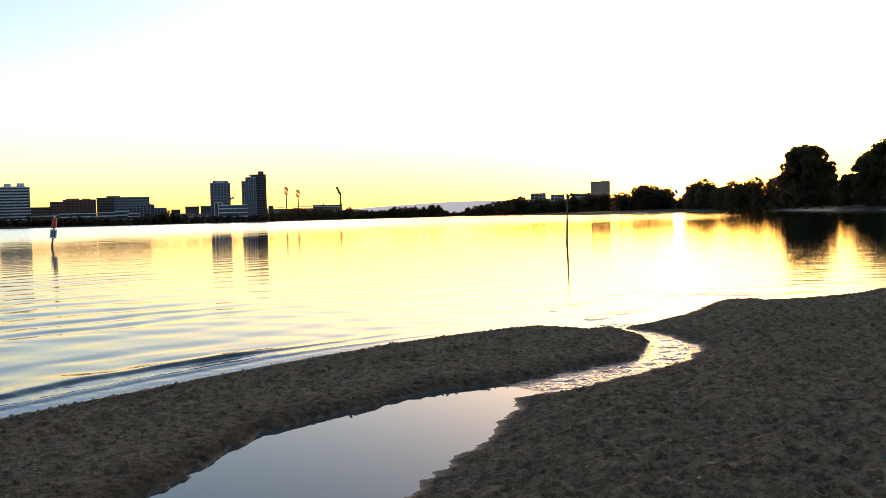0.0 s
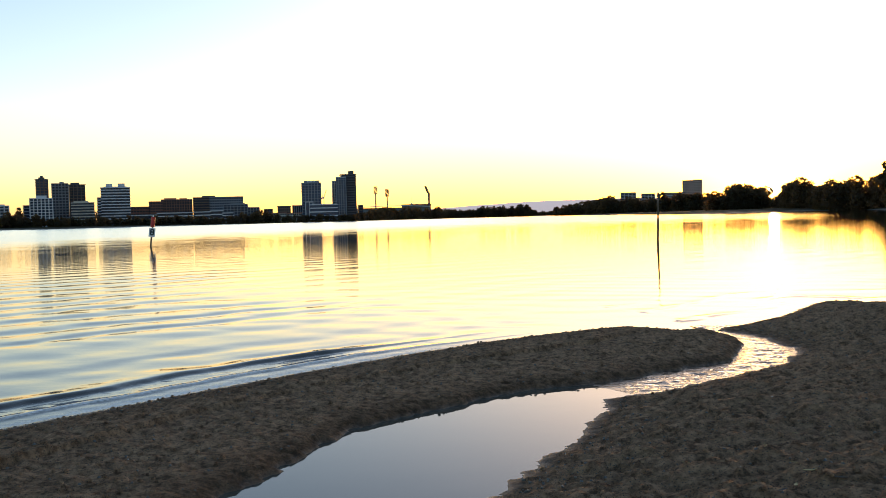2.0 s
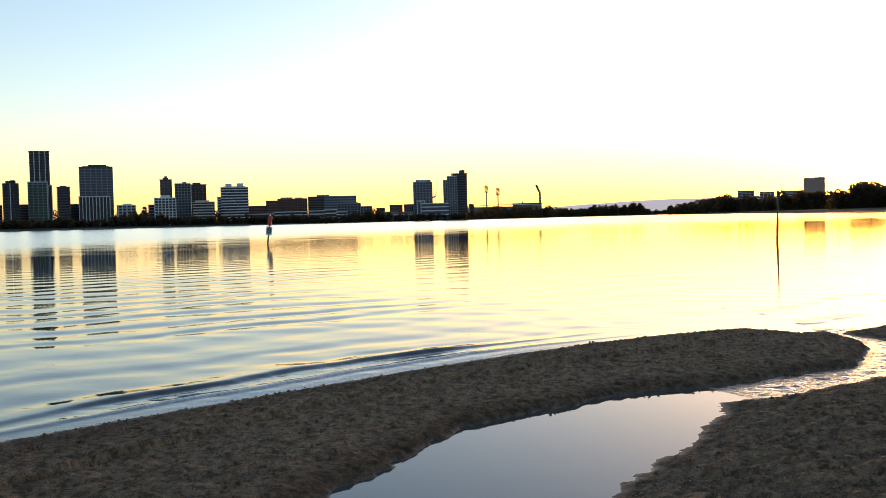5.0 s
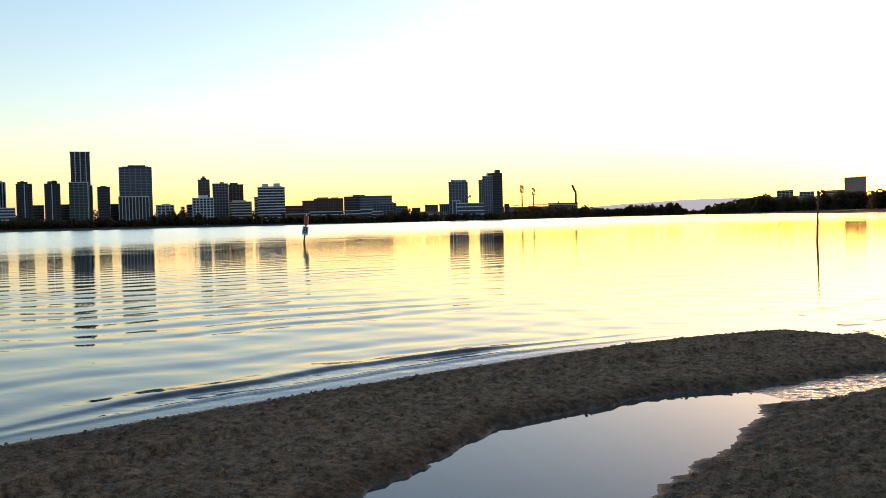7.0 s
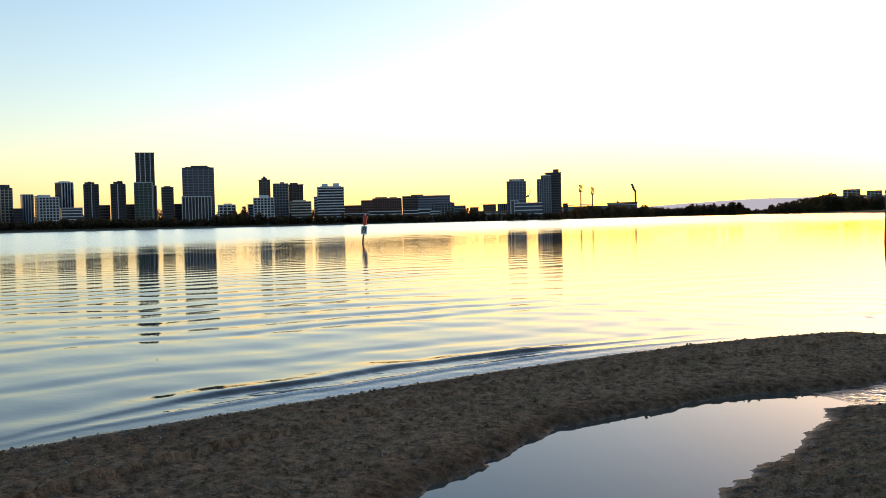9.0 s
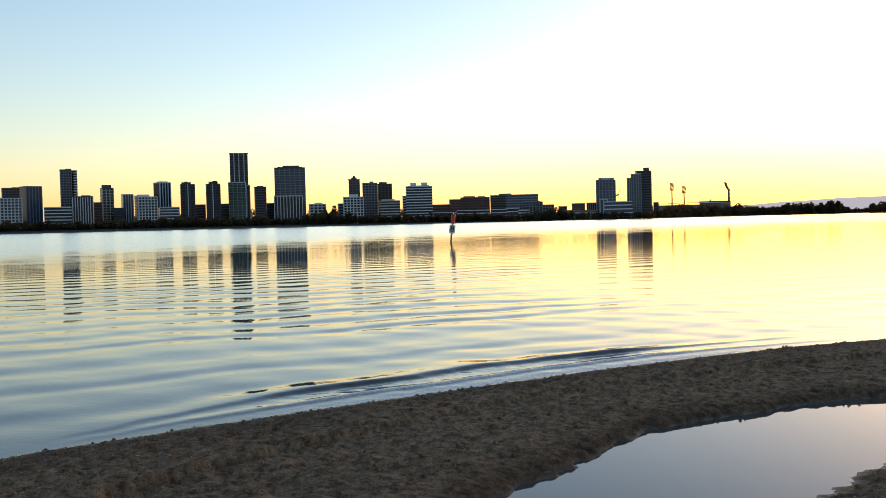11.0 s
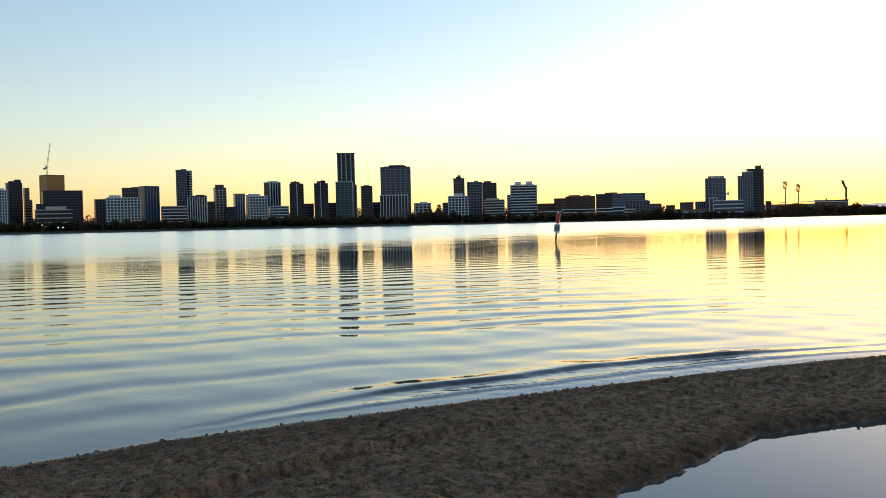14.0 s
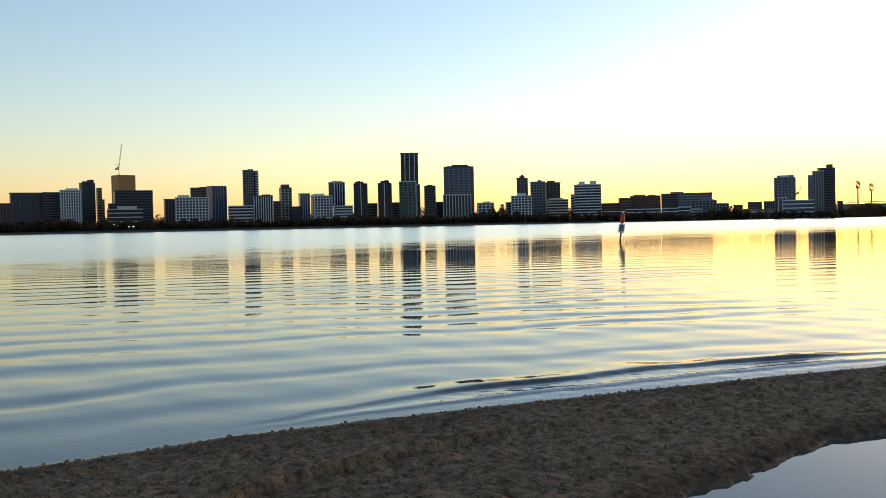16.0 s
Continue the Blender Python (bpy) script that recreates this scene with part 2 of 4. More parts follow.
BLACK = plain("black_lettering", (0.02, 0.02, 0.02), 0.6)
BARK = plain("grey_brown_bark", (0.13, 0.1, 0.075), 0.9, vary=0.4, scale=2, bump=0.02)
LEAF = plain("dark_evergreen_leaf", (0.03, 0.038, 0.016), 0.6, vary=0.5, scale=0.6)
LEAF_FAR = plain("far_evergreen_leaf", (0.018, 0.022, 0.011), 0.7, vary=0.5, scale=0.1)
for leafy in (LEAF, LEAF_FAR):  # thin leaves let the sunrise through
    ln = leafy.node_tree
    shine, both = ln.nodes.new("ShaderNodeBsdfTranslucent"), ln.nodes.new("ShaderNodeMixShader")
    shine.inputs["Color"].default_value, both.inputs[0].default_value = (0.24, 0.14, 0.05, 1), 0.5
    ln.links.new(ln.nodes["Principled BSDF"].outputs[0], both.inputs[1])
    ln.links.new(shine.outputs[0], both.inputs[2])
    ln.links.new(both.outputs[0], ln.nodes["Material Output"].inputs["Surface"])
HILL = plain("hill_woodland_haze_glow", (0.2, 0.2, 0.22), 0.9, vary=0.12, scale=0.01)
HILL.node_tree.nodes["Principled BSDF"].inputs["Emission Color"].default_value = (1.0, 0.86, 0.88, 1)  # faint glow stands in for the morning haze before the far range
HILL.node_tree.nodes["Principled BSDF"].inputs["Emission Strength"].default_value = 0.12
ROOF_TILE = plain("terracotta_roof", (0.3, 0.13, 0.09), 0.8, vary=0.2, scale=0.3)
STRAW = plain("dry_straw", (0.45, 0.33, 0.14), 0.7, vary=0.3, scale=20)
TWIG = plain("dark_wet_twig", (0.06, 0.045, 0.03), 0.8, vary=0.4, scale=30)
SHELL = plain("pale_shell", (0.6, 0.56, 0.5), 0.5, vary=0.2, scale=40)
PEBBLE = plain("dark_shore_pebble", (0.11, 0.1, 0.085), 0.6, vary=0.5, scale=15)


# ---- mesh helpers ----
def part(name, bm, mat, parent=None, label=""):
    me = bpy.data.meshes.new(name)
    bm.to_mesh(me)
    bm.free()
    me.materials.append(mat)
    ob = new(name, me)
    ob.parent = parent
    return tagged(ob, label)


def again(ob, x, y, z, rz=0.0):
    """One more object on the same mesh, at a place under the same parent."""
    o = ob.copy()
    scene.collection.objects.link(o)
    o.parent = ob.parent
    o.matrix_basis = pose(x, y, z, 0, 0, rz)
    return o


def box(x0, x1, y0, y1, z0, z1, bm=None, bevel=0.0):
    bm = bm or bmesh.new()
    made = bmesh.ops.create_cube(bm, size=1, matrix=Matrix.LocRotScale(((x0 + x1) / 2, (y0 + y1) / 2, (z0 + z1) / 2), None,
                                                                      (x1 - x0, y1 - y0, z1 - z0)))
    if bevel:
        es = list({e for v in made["verts"] for e in v.link_edges})
        bmesh.ops.bevel(bm, geom=es, offset=bevel, segments=1, affect='EDGES')
    return bm


def rod(p, q, r0, r1, sides=6, bm=None):
    """A tapered rod from p to q."""
    bm = bm or bmesh.new()
    p, q = Vector(p), Vector(q)
    turn = (q - p).to_track_quat('Z', 'Y').to_matrix().to_4x4()
    bmesh.ops.create_cone(bm, cap_ends=True, segments=sides, radius1=r0, radius2=r1, depth=(q - p).length,
                          matrix=Matrix.Translation((p + q) / 2) @ turn)
    return bm


def sheet(name, verts, faces, mat, smooth=True):
    me = bpy.data.meshes.new(name)
    me.vertices.add(len(verts))
    me.vertices.foreach_set("co", np.asarray(verts, dtype=np.float32).ravel())
    faces = np.asarray(faces, dtype=np.int32)
    k = faces.shape[1]
    me.loops.add(faces.size)
    me.loops.foreach_set("vertex_index", faces.ravel())
    me.polygons.add(len(faces))
    me.polygons.foreach_set("loop_start", np.arange(0, faces.size, k, dtype=np.int32))
    me.polygons.foreach_set("loop_total", np.full(len(faces), k, dtype=np.int32))
    me.update(calc_edges=True)
    if smooth:
        me.polygons.foreach_set("use_smooth", np.ones(len(faces), dtype=bool))
    me.materials.append(mat)
    return new(name, me)


def lattice(xs, ys):
    nx, ny = len(xs), len(ys)
    gx, gy = np.meshgrid(xs, ys)
    i = np.arange(nx * ny).reshape(ny, nx)
    quads = np.stack([i[:-1, :-1], i[:-1, 1:], i[1:, 1:], i[1:, :-1]], -1).reshape(-1, 4)
    return gx, gy, quads


def hashed(ix, iy, seed):
    h = (ix.astype(np.int64) * 374761393 + iy.astype(np.int64) * 668265263 + seed * 974634) & 0x7fffffff
    h = ((h ^ (h >> 13)) * 1274126177) & 0x7fffffff
    return ((h ^ (h >> 16)) & 0xffff) / 65535.0


def value_noise(x, y, seed):
    ix, iy = np.floor(x), np.floor(y)
    fx, fy = x - ix, y - iy
    fx, fy = fx * fx * (3 - 2 * fx), fy * fy * (3 - 2 * fy)
    a, b = hashed(ix, iy, seed), hashed(ix + 1, iy, seed)
    c, d = hashed(ix, iy + 1, seed), hashed(ix + 1, iy + 1, seed)
    return (a + (b - a) * fx) * (1 - fy) + (c + (d - c) * fx) * fy - 0.5


def fbm(x, y, seed, octaves=4, gain=0.5):
    z, amp = 0.0, 1.0
    for o in range(octaves):
        z = z + amp * value_noise(x * 2 ** o + 17.3 * o, y * 2 ** o - 9.1 * o, seed + o)
        amp *= gain
    return z


# ---- the coast: one closed line round all the water ----
def smooth_line(points, steps=8):
    p = [Vector(q) for q in points]
    out = []
    for k in range(len(p) - 1):
        a, b, c, d = p[max(k - 1, 0)], p[k], p[k + 1], p[min(k + 2, len(p) - 1)]
        for s in range(steps):
            t = s / steps
            out.append(0.5 * (2 * b + (c - a) * t + (2 * a - 5 * b + 4 * c - d) * t * t + (3 * b - a - 3 * c + d) * t ** 3))
    return out + [p[-1]]


LAKESIDE = smooth_line([(-13, -4), (-9, 0.6), (-6.7, 4.4), (-5.9, 6.15), (-4.55, 8.35), (-3.2, 10.4), (-2.0, 12.05),
                        (-0.5, 13.8), (0.7, 14.8), (1.4, 15.15), (2.05, 14.75), (2.6, 14.15)])
SPIT_BANK = smooth_line([(2.6, 14.15), (2.8, 13.4), (2.62, 12.5), (2.3, 11.6), (1.6, 10.9), (0.9, 10.3), (0.5, 10.0), (0.0, 9.8),
                         (-0.7, 9.0), (-1.1, 8.5), (-1.5, 7.9), (-1.7, 7.0), (-1.9, 6.2), (-1.95, 5.0), (-1.5, 4.2)])
BANK = smooth_line([(-1.5, 4.2), (-0.9, 4.3), (-0.45, 5.4), (-0.3, 6.1), (-0.18, 6.6), (0.2, 7.45), (0.6, 8.8), (0.62, 9.3), (1.2, 9.7),
                    (1.8, 10.3), (2.7, 11.3), (3.1, 12.1), (3.2, 13.0), (2.95, 14.0), (2.72, 14.7), (3.8, 16.1), (5.1, 18.4),
                    (5.55, 19.05), (6.2, 18.2), (7.4, 18.9), (9.3, 20.6), (14, 26), (30, 45)])
FAR_SHORE = [Vector(q) for q in [(95, 120), (138, 220), (137, 300), (157, 390), (182, 520), (200, 620), (160, 660), (105, 560), (84, 560),
                                 (88, 800), (110, 1250), (60, 1750), (-60, 1900), (-180, 1560), (-330, 1250), (-560, 930),
                                 (-760, 760), (-1000, 480), (-1000, 150), (-500, -60), (-60, -30)]]
COAST = LAKESIDE[:-1] + SPIT_BANK[:-1] + BANK + FAR_SHORE
N_LAKE, N_SPIT = len(LAKESIDE) - 1, len(LAKESIDE) + len(SPIT_BANK) - 2


def coast_distance(x, y):
    """Metres from the coast, positive on land, and the index of the nearest stretch."""
    shape = x.shape
    px, py = x.ravel(), y.ravel()
    best, near, inside = np.full(px.shape, 1e18), np.zeros(px.shape, np.int32), np.zeros(px.shape, bool)
    for k in range(len(COAST)):
        (ax, ay), (bx, by) = COAST[k], COAST[(k + 1) % len(COAST)]
        dx, dy = bx - ax, by - ay
        t = np.clip(((px - ax) * dx + (py - ay) * dy) / (dx * dx + dy * dy + 1e-12), 0, 1)
        d = (px - ax - t * dx) ** 2 + (py - ay - t * dy) ** 2
        closer = d < best
        best[closer], near[closer] = d[closer], k
        if ay != by:
            inside ^= ((ay > py) != (by > py)) & (px < dx * (py - ay) / dy + ax)
    d = np.sqrt(best)
    return np.where(inside, -d, d).reshape(shape), near.reshape(shape)


def land(x, y):
    """Height of the ground, distance from the coast and wetness."""
    d, near = coast_distance(x, y)
    spit = (near >= N_LAKE) & (near < N_SPIT)
    lake = near < N_LAKE
    span = np.hypot(x, y)
    ragged = np.where(span < 60, 0.10 * fbm(x * 1.7, y * 1.7, 3, 5, 0.6), 0.0)
    bite = np.where((span < 30) & ~lake, 0.07 * fbm(x * 7, y * 7, 7, 4, 0.65), 0.0)
    ragged = ragged + bite
    e = d - 0.07 * spit + ragged * np.where(lake, 0.45, 1.0) * np.clip(1.2 - np.abs(d) * 0.4, 0, 1)
    up = np.maximum(e, 0)
    beach = 0.16 * (1 - np.exp(-up / 1.1)) + 0.03 * up * np.exp(-up / 12)
    step = 0.10 * (1 - np.exp(-up / 0.10)) + 0.03 * (1 - np.exp(-up / 1.5))
    z = np.where(spit, step, beach)
    z = np.where(e < 0, np.maximum(-0.22 * (1 - np.exp(np.minimum(e, 0) / 0.9)) + 0.02 * e, -2.5), z)
    far = np.clip((span - 90) / 60, 0, 1)
    z = z + far * np.where(d > 0, np.minimum(1.1 * (1 - np.exp(-up / 5)) + 0.012 * up, 9.0), 0.0)
    wet = np.clip(1 - e / np.where(spit, 0.05, np.where(lake, 0.42, 0.16)), 0, 1) * np.where(lake, 1.0, 0.6)
    return z, e, wet, lake


def spread(lo, hi, step, reach, growth=1.065):
    """Even steps between lo and hi, then ever longer ones out to the reach."""
    mid = list(np.arange(lo, hi + step / 2, step))
    s, out = step, [mid[-1]]
    while out[-1] < reach:
        s *= growth
        out.append(out[-1] + s)
    s, back = step, [mid[0]]
    while back[-1] > -reach:
        s *= growth
        back.append(back[-1] - s)
    return np.array(back[:0:-1] + mid + out[1:])


def ground():
    xs, ys = spread(-7.4, 9.8, 0.028, 4900), spread(3.4, 20.6, 0.028, 4900)
    gx, gy, quads = lattice(xs, ys)
    z, e, wet, lake = land(gx, gy)
    near = np.clip((60 - np.hypot(gx, gy)) / 40, 0, 1)
    dry = np.clip(e / 0.7, 0.12, 1) * (e > 0)
    trod = np.where(gx > 0.3 + 0.35 * (gy - 9), 1.0, 0.55)
    lumps = 0.03 * fbm(gx * 1.3, gy * 1.3, 11, 3) + 0.034 * fbm(gx * 4.2, gy * 4.6, 23, 2) + 0.055 * fbm(gx * 8, gy * 13, 29, 3, 0.65)
    ridged = np.abs(fbm(gx * 3.0, gy * 3.4, 41, 3)) * -0.03
    z = z + near * dry * trod * (lumps + ridged)
    # footprints: pressed hollows with a low rim
    rng = np.random.default_rng(5)
    for k in range(1500):
        cx, cy = rng.uniform(-7.2, 9.6), rng.uniform(3.6, 20.4)
        i0, i1 = np.searchsorted(xs, (cx - 0.4, cx + 0.4))
        j0, j1 = np.searchsorted(ys, (cy - 0.4, cy + 0.4))
        if i1 - i0 < 2 or j1 - j0 < 2:
            continue
        a, long, wide, deep = rng.uniform(0, 3.14), rng.uniform(0.07, 0.16), rng.uniform(0.045, 0.08), rng.uniform(0.008, 0.03)
        sx, sy = gx[j0:j1, i0:i1] - cx, gy[j0:j1, i0:i1] - cy
        u, v = sx * math.cos(a) + sy * math.sin(a), -sx * math.sin(a) + sy * math.cos(a)
        q = (u / long) ** 2 + (v / wide) ** 2
        z[j0:j1, i0:i1] += deep * (0.5 * np.exp(-(np.sqrt(q) - 1.7) ** 2 * 3) - np.exp(-q * 0.8)) * dry[j0:j1, i0:i1] * trod[j0:j1, i0:i1]
    z = np.where((e > 0.02), np.maximum(z, 0.007 + 0.02 * np.clip(e, 0, 1)), z)
    ob = sheet("ground", np.stack([gx, gy, z], -1).reshape(-1, 3), quads, SAND)
    at = ob.data.attributes.new("wet", 'FLOAT', 'POINT')
    at.data.foreach_set("value", wet.astype(np.float32).ravel())
    at = ob.data.attributes.new("damp", 'FLOAT', 'POINT')
    washed = np.where(lake, 1.3, 0.35) * (1 + 0.9 * fbm(gx * 0.9, gy * 0.9, 61, 4, 0.6))
    at.data.foreach_set("value", np.clip(1.15 - e / np.maximum(washed, 0.1), 0, 1).astype(np.float32).ravel())
    at = ob.data.attributes.new("turf", 'FLOAT', 'POINT')
    at.data.foreach_set("value", np.clip((np.hypot(gx, gy) - 90) / 60, 0, 1).astype(np.float32).ravel())
    return tagged(ob, "grey-brown trodden beach sand with footprints, wet at the edge", "ground", kind="structure")


def lake():
    xs, ys = spread(-9.5, 5, 0.045, 4900, 1.028), spread(4.0, 17, 0.044, 4900, 1.028)
    gx, gy, quads = lattice(xs, ys)
    d, near = coast_distance(gx, gy)
    s = np.maximum(-d, 0)
    span = np.hypot(gx, gy)
    # long low swell that bends round to the shore
    off = -0.72 * (gx + 6.5) + 0.69 * (gy - 4.5)
    w = np.exp(-s / 5.0)
    run = s * w + off * (1 - w) + 0.95 * fbm(gx * 0.33, gy * 0.33, 71, 3)
    fade = np.clip((60 - span) / 40, 0, 1) * np.clip((span - 5) / 7, 0.55, 1)
    patch = np.clip(0.75 + 1.5 * fbm(gx * 0.16, gy * 0.16, 77, 3), 0.4, 1.5)
    side = np.degrees(np.arctan2(-gx, np.maximum(gy, 1)))
    patch = patch * np.clip(0.4 + (side + 2) / 40, 0.3, 1.15)
    turn = run * 2 * math.pi / 1.85
    z = 0.0105 * fade * patch * (np.sin(turn) + 0.28 * np.sin(2 * turn + 0.9))
    z += 0.0022 * fade * np.sin((0.35 * gx + gy + 0.8 * fbm(gx * 0.4, gy * 0.4, 5, 3)) * 2 * math.pi / 1.17)
    z *= np.clip(s / 0.8, 0, 1)
    inlet = (near >= N_LAKE) & (near < N_SPIT + 110)
    # the wavelet that runs up the shore, steep before and long behind, and the thin edge of the one before it
    open_ = near < N_LAKE
    lip = np.interp(gy, (4.5, 6.5, 9, 15), (0.18, 0.5, 1.0, 1.0)) + 0.35 * fbm(gx * 0.35, gy * 0.35, 81, 2) + 0.06 * fbm(gx * 2.2, gy * 2.2, 83, 3)
    along = np.clip((gy - 6.2) / 3, 0, 1) * np.clip((15 - gy) / 2.5, 0, 1) * open_
    t = (s - lip) / np.where(s < lip, 0.075, 0.33)
    z += 0.047 * along * np.clip(0.85 + 1.3 * fbm(gx * 0.5, gy * 0.5, 85, 2), 0.4, 1.15) * np.exp(-t * t)
    edge = 0.42 * lip + 0.10 * fbm(gx * 1.1, gy * 1.1, 87, 3)
    t = (s - edge) / np.where(s < edge, 0.05, 0.12)
    z += 0.016 * along * np.exp(-t * t)
    mouth = (near >= N_SPIT + 112) & (gy > 14.4)
    for off_, high in ((0.75, 0.022), (1.9, 0.012), (3.3, 0.008)):  # wavelets before the stream's mouth
        bend = off_ + 0.9 * fbm(gx * 0.5, gy * 0.5, 93 + int(off_), 3)
        t = (s - bend) / np.where(s < bend, 0.08, 0.25)
        z += high * mouth * np.clip((26 - gy) / 6, 0, 1) * np.clip(0.5 + 2.2 * fbm(gx * 0.6, gy * 0.6, 97, 2), 0, 1) * np.exp(-t * t)
    wash = along * np.clip((lip - s) / 0.1, 0, 1)
    z += 0.004 * wash * fbm(gx * 7, gy * 7, 89, 3, 0.6)
    z = np.where(inlet, -0.03, z)
    ob = sheet("lake", np.stack([gx, gy, z], -1).reshape(-1, 3), quads, LAKE)
    at = ob.data.attributes.new("ruffle", 'FLOAT', 'POINT')
    # a breeze ruffles the open water; the lee of the near shore and of the wooded point lies calm
    lee = np.interp(side, (5, 12, 25, 35, 52), (105, 98, 72, 50, 34)) * (1 + 0.12 * fbm(side * 0.7, span * 0.03, 91, 3))
    ruffle = np.clip((span - 0.8 * lee) / (1.5 * lee), 0, 1) ** 0.8 * np.interp(side, (-21, -18.5, -15, 0, 8), (0.0, 0.12, 0.45, 0.6, 1.0))
    at.data.foreach_set("value", ruffle.astype(np.float32).ravel())
    at = ob.data.attributes.new("foam", 'FLOAT', 'POINT')
    froth = along * (0.75 * np.exp(-((s - edge) / 0.05) ** 2) + 0.8 * np.exp(-((s - 0.06) / 0.12) ** 2) + 0.40 * wash)
    at.data.foreach_set("value", np.clip(froth, 0, 1).astype(np.float32).ravel())
    return tagged(ob, "calm lake with low ripples, mirroring the sunrise", "water", kind="structure")


def water_sheet(name, outline, z, mat, label):
    bm = bmesh.new()
    face = bm.faces.new([bm.verts.new((x, y, z)) for x, y in outline])
    bmesh.ops.triangulate(bm, faces=[face])
    return tagged(part(name, bm, mat), label, "water", kind="structure")


ground()
lake()
water_sheet("pool", [(-2.5, 3.5), (0.2, 3.5), (0.5, 6), (0.9, 7.4), (1.2, 8.8), (1.0, 9.45), (0.35, 10.45), (-0.6, 10.2), (-1.6, 9.2), (-2.2, 8), (-2.6, 6)],
            0.004, POOL, "still tidal pool lying in the sand")


def stream():
    """Running water with steep little ripples, between the pool and the lake."""
    gx, gy, quads = lattice(np.arange(0.2, 4.0, 0.025), np.arange(9.2, 15.3, 0.025))
    d, near = coast_distance(gx, gy)
    reach = (near >= N_LAKE - 6) & (near < N_SPIT + 122)
    flow = np.clip((gx + 0.35 * (gy - 9.6) - 0.62) / 0.7, 0, 1)
    chop = 0.016 * fbm(gx * 6 + gy * 2, gy * 9 - gx * 3, 51, 3, 0.6) + 0.010 * np.abs(fbm(gx * 13, gy * 15, 57, 2))
    z = 0.002 + flow * chop * np.clip(-d / 0.12, 0, 1)
    keep = (reach & (d < 0.3) & (gx + 0.8 * (gy - 9.6) > 0.62)).ravel()
    quads = quads[keep[quads].all(1)]
    ob = sheet("stream", np.stack([gx, gy, z], -1).reshape(-1, 3), quads, STREAM)
    return tagged(ob, "shallow rippling stream that drains over the beach", "water", kind="structure")


stream()



# ---- the far side ----
def spot(yaw, metres, z=0.0):
    v = bearing(yaw) * metres
    return Vector((v.x, v.y, z))


def thing(name, at, turn=0.0):
    ob = new(name)
    ob.empty_display_size = 0.1
    ob.matrix_basis = pose(at[0], at[1], at[2], 0, 0, turn)
    return ob


LAND = 2.5


def building(yaw, metres, width, top, label, style="bands", wall=CONCRETE, glass=GLASS, depth=18.0, turn=0.0, base=None, storey=3.3,
             bays=6, penthouse=None, parapet=None, name="tower_block", side=None, accents=()):
    """A block whose front looks at the water; turn: degrees by which it shows its sunward flank. penthouse: (from, to, height) in widths."""
    base = LAND if base is None else base
    root = thing(name, spot(yaw, metres, base), yaw + turn)
    tagged(root, label, "building", "buildings across the lake")
    w = max(4.0, (width - depth * abs(math.sin(radians(turn)))) / math.cos(radians(turn)))
    h = top - base
    x0, x1 = -w / 2, w / 2
    core = wall if style in ("punched", "slabs") else glass
    part("wall", box(x0, x1, 0, depth, 0, h - 0.5), core, root)
    rim = parapet or wall
    part("roof", box(x0 - 0.3, x1 + 0.3, -0.3, depth + 0.3, h - 0.5, h + 0.6), rim, root)
    if side:
        part("flank", box(x1, x1 + 0.35, 0.2, depth - 0.2, 0, h - 0.6), side, root)
    floors = max(2, int(h / storey))
    storey = h / floors
    if style in ("bands", "grid", "slabs"):
        out = {"bands": 0.35, "grid": 0.3, "slabs": 1.5}[style]
        thick = {"bands": 1.25, "grid": 0.8, "slabs": 0.75}[style]
        band = None
        for k in range(floors):
            if band is None:
                band = part("balcony" if style == "slabs" else "spandrel", box(x0 - 0.2, x1 + 0.5, -out, depth + 0.3, 0, thick), wall if style != "slabs" else rim, root)
            else:
                again(band, 0, 0, k * storey)
    if style in ("grid", "fins", "slabs"):
        pier = None
        for k in range(bays + 1):
            x = x0 + (x1 - x0) * k / bays
            if pier is None:
                pier = part("pier", box(-0.5, 0.5, -0.75, 0.6, 0, h - 0.6), rim if style == "slabs" else wall, root)
                pier.matrix_basis = pose(x, 0, 0)
            else:
                again(pier, x, 0, 0)
    if style in ("punched", "slabs"):
        pane, step = None, w / bays
        for k in range(floors):
            for c in range(bays):
                x, z = x0 + step * (c + 0.5), k * storey + (1.15 if style == "slabs" else 0.9)
                if pane is None:
                    bm = box(-step * 0.34, step * 0.34, -0.12, 0.1, 0, storey * (0.6 if style == "slabs" else 0.5))
                    pane = part("window", bm, glass, root)
                    pane.matrix_basis = pose(x, 0, z)
                else:
                    again(pane, x, 0, z)
    for a in accents:
        part("fin", box(x0 + w * a - 0.45, x0 + w * a + 0.45, -1.9, 0.4, 0, h + 0.4), WHITE, root, "white vertical fin")
    if penthouse:
        for a, b, up in penthouse:
            part("plant_room", box(x0 + w * a, x0 + w * b, depth * 0.2, depth * 0.8, h + 0.5, h + up), rim, root)
    return root


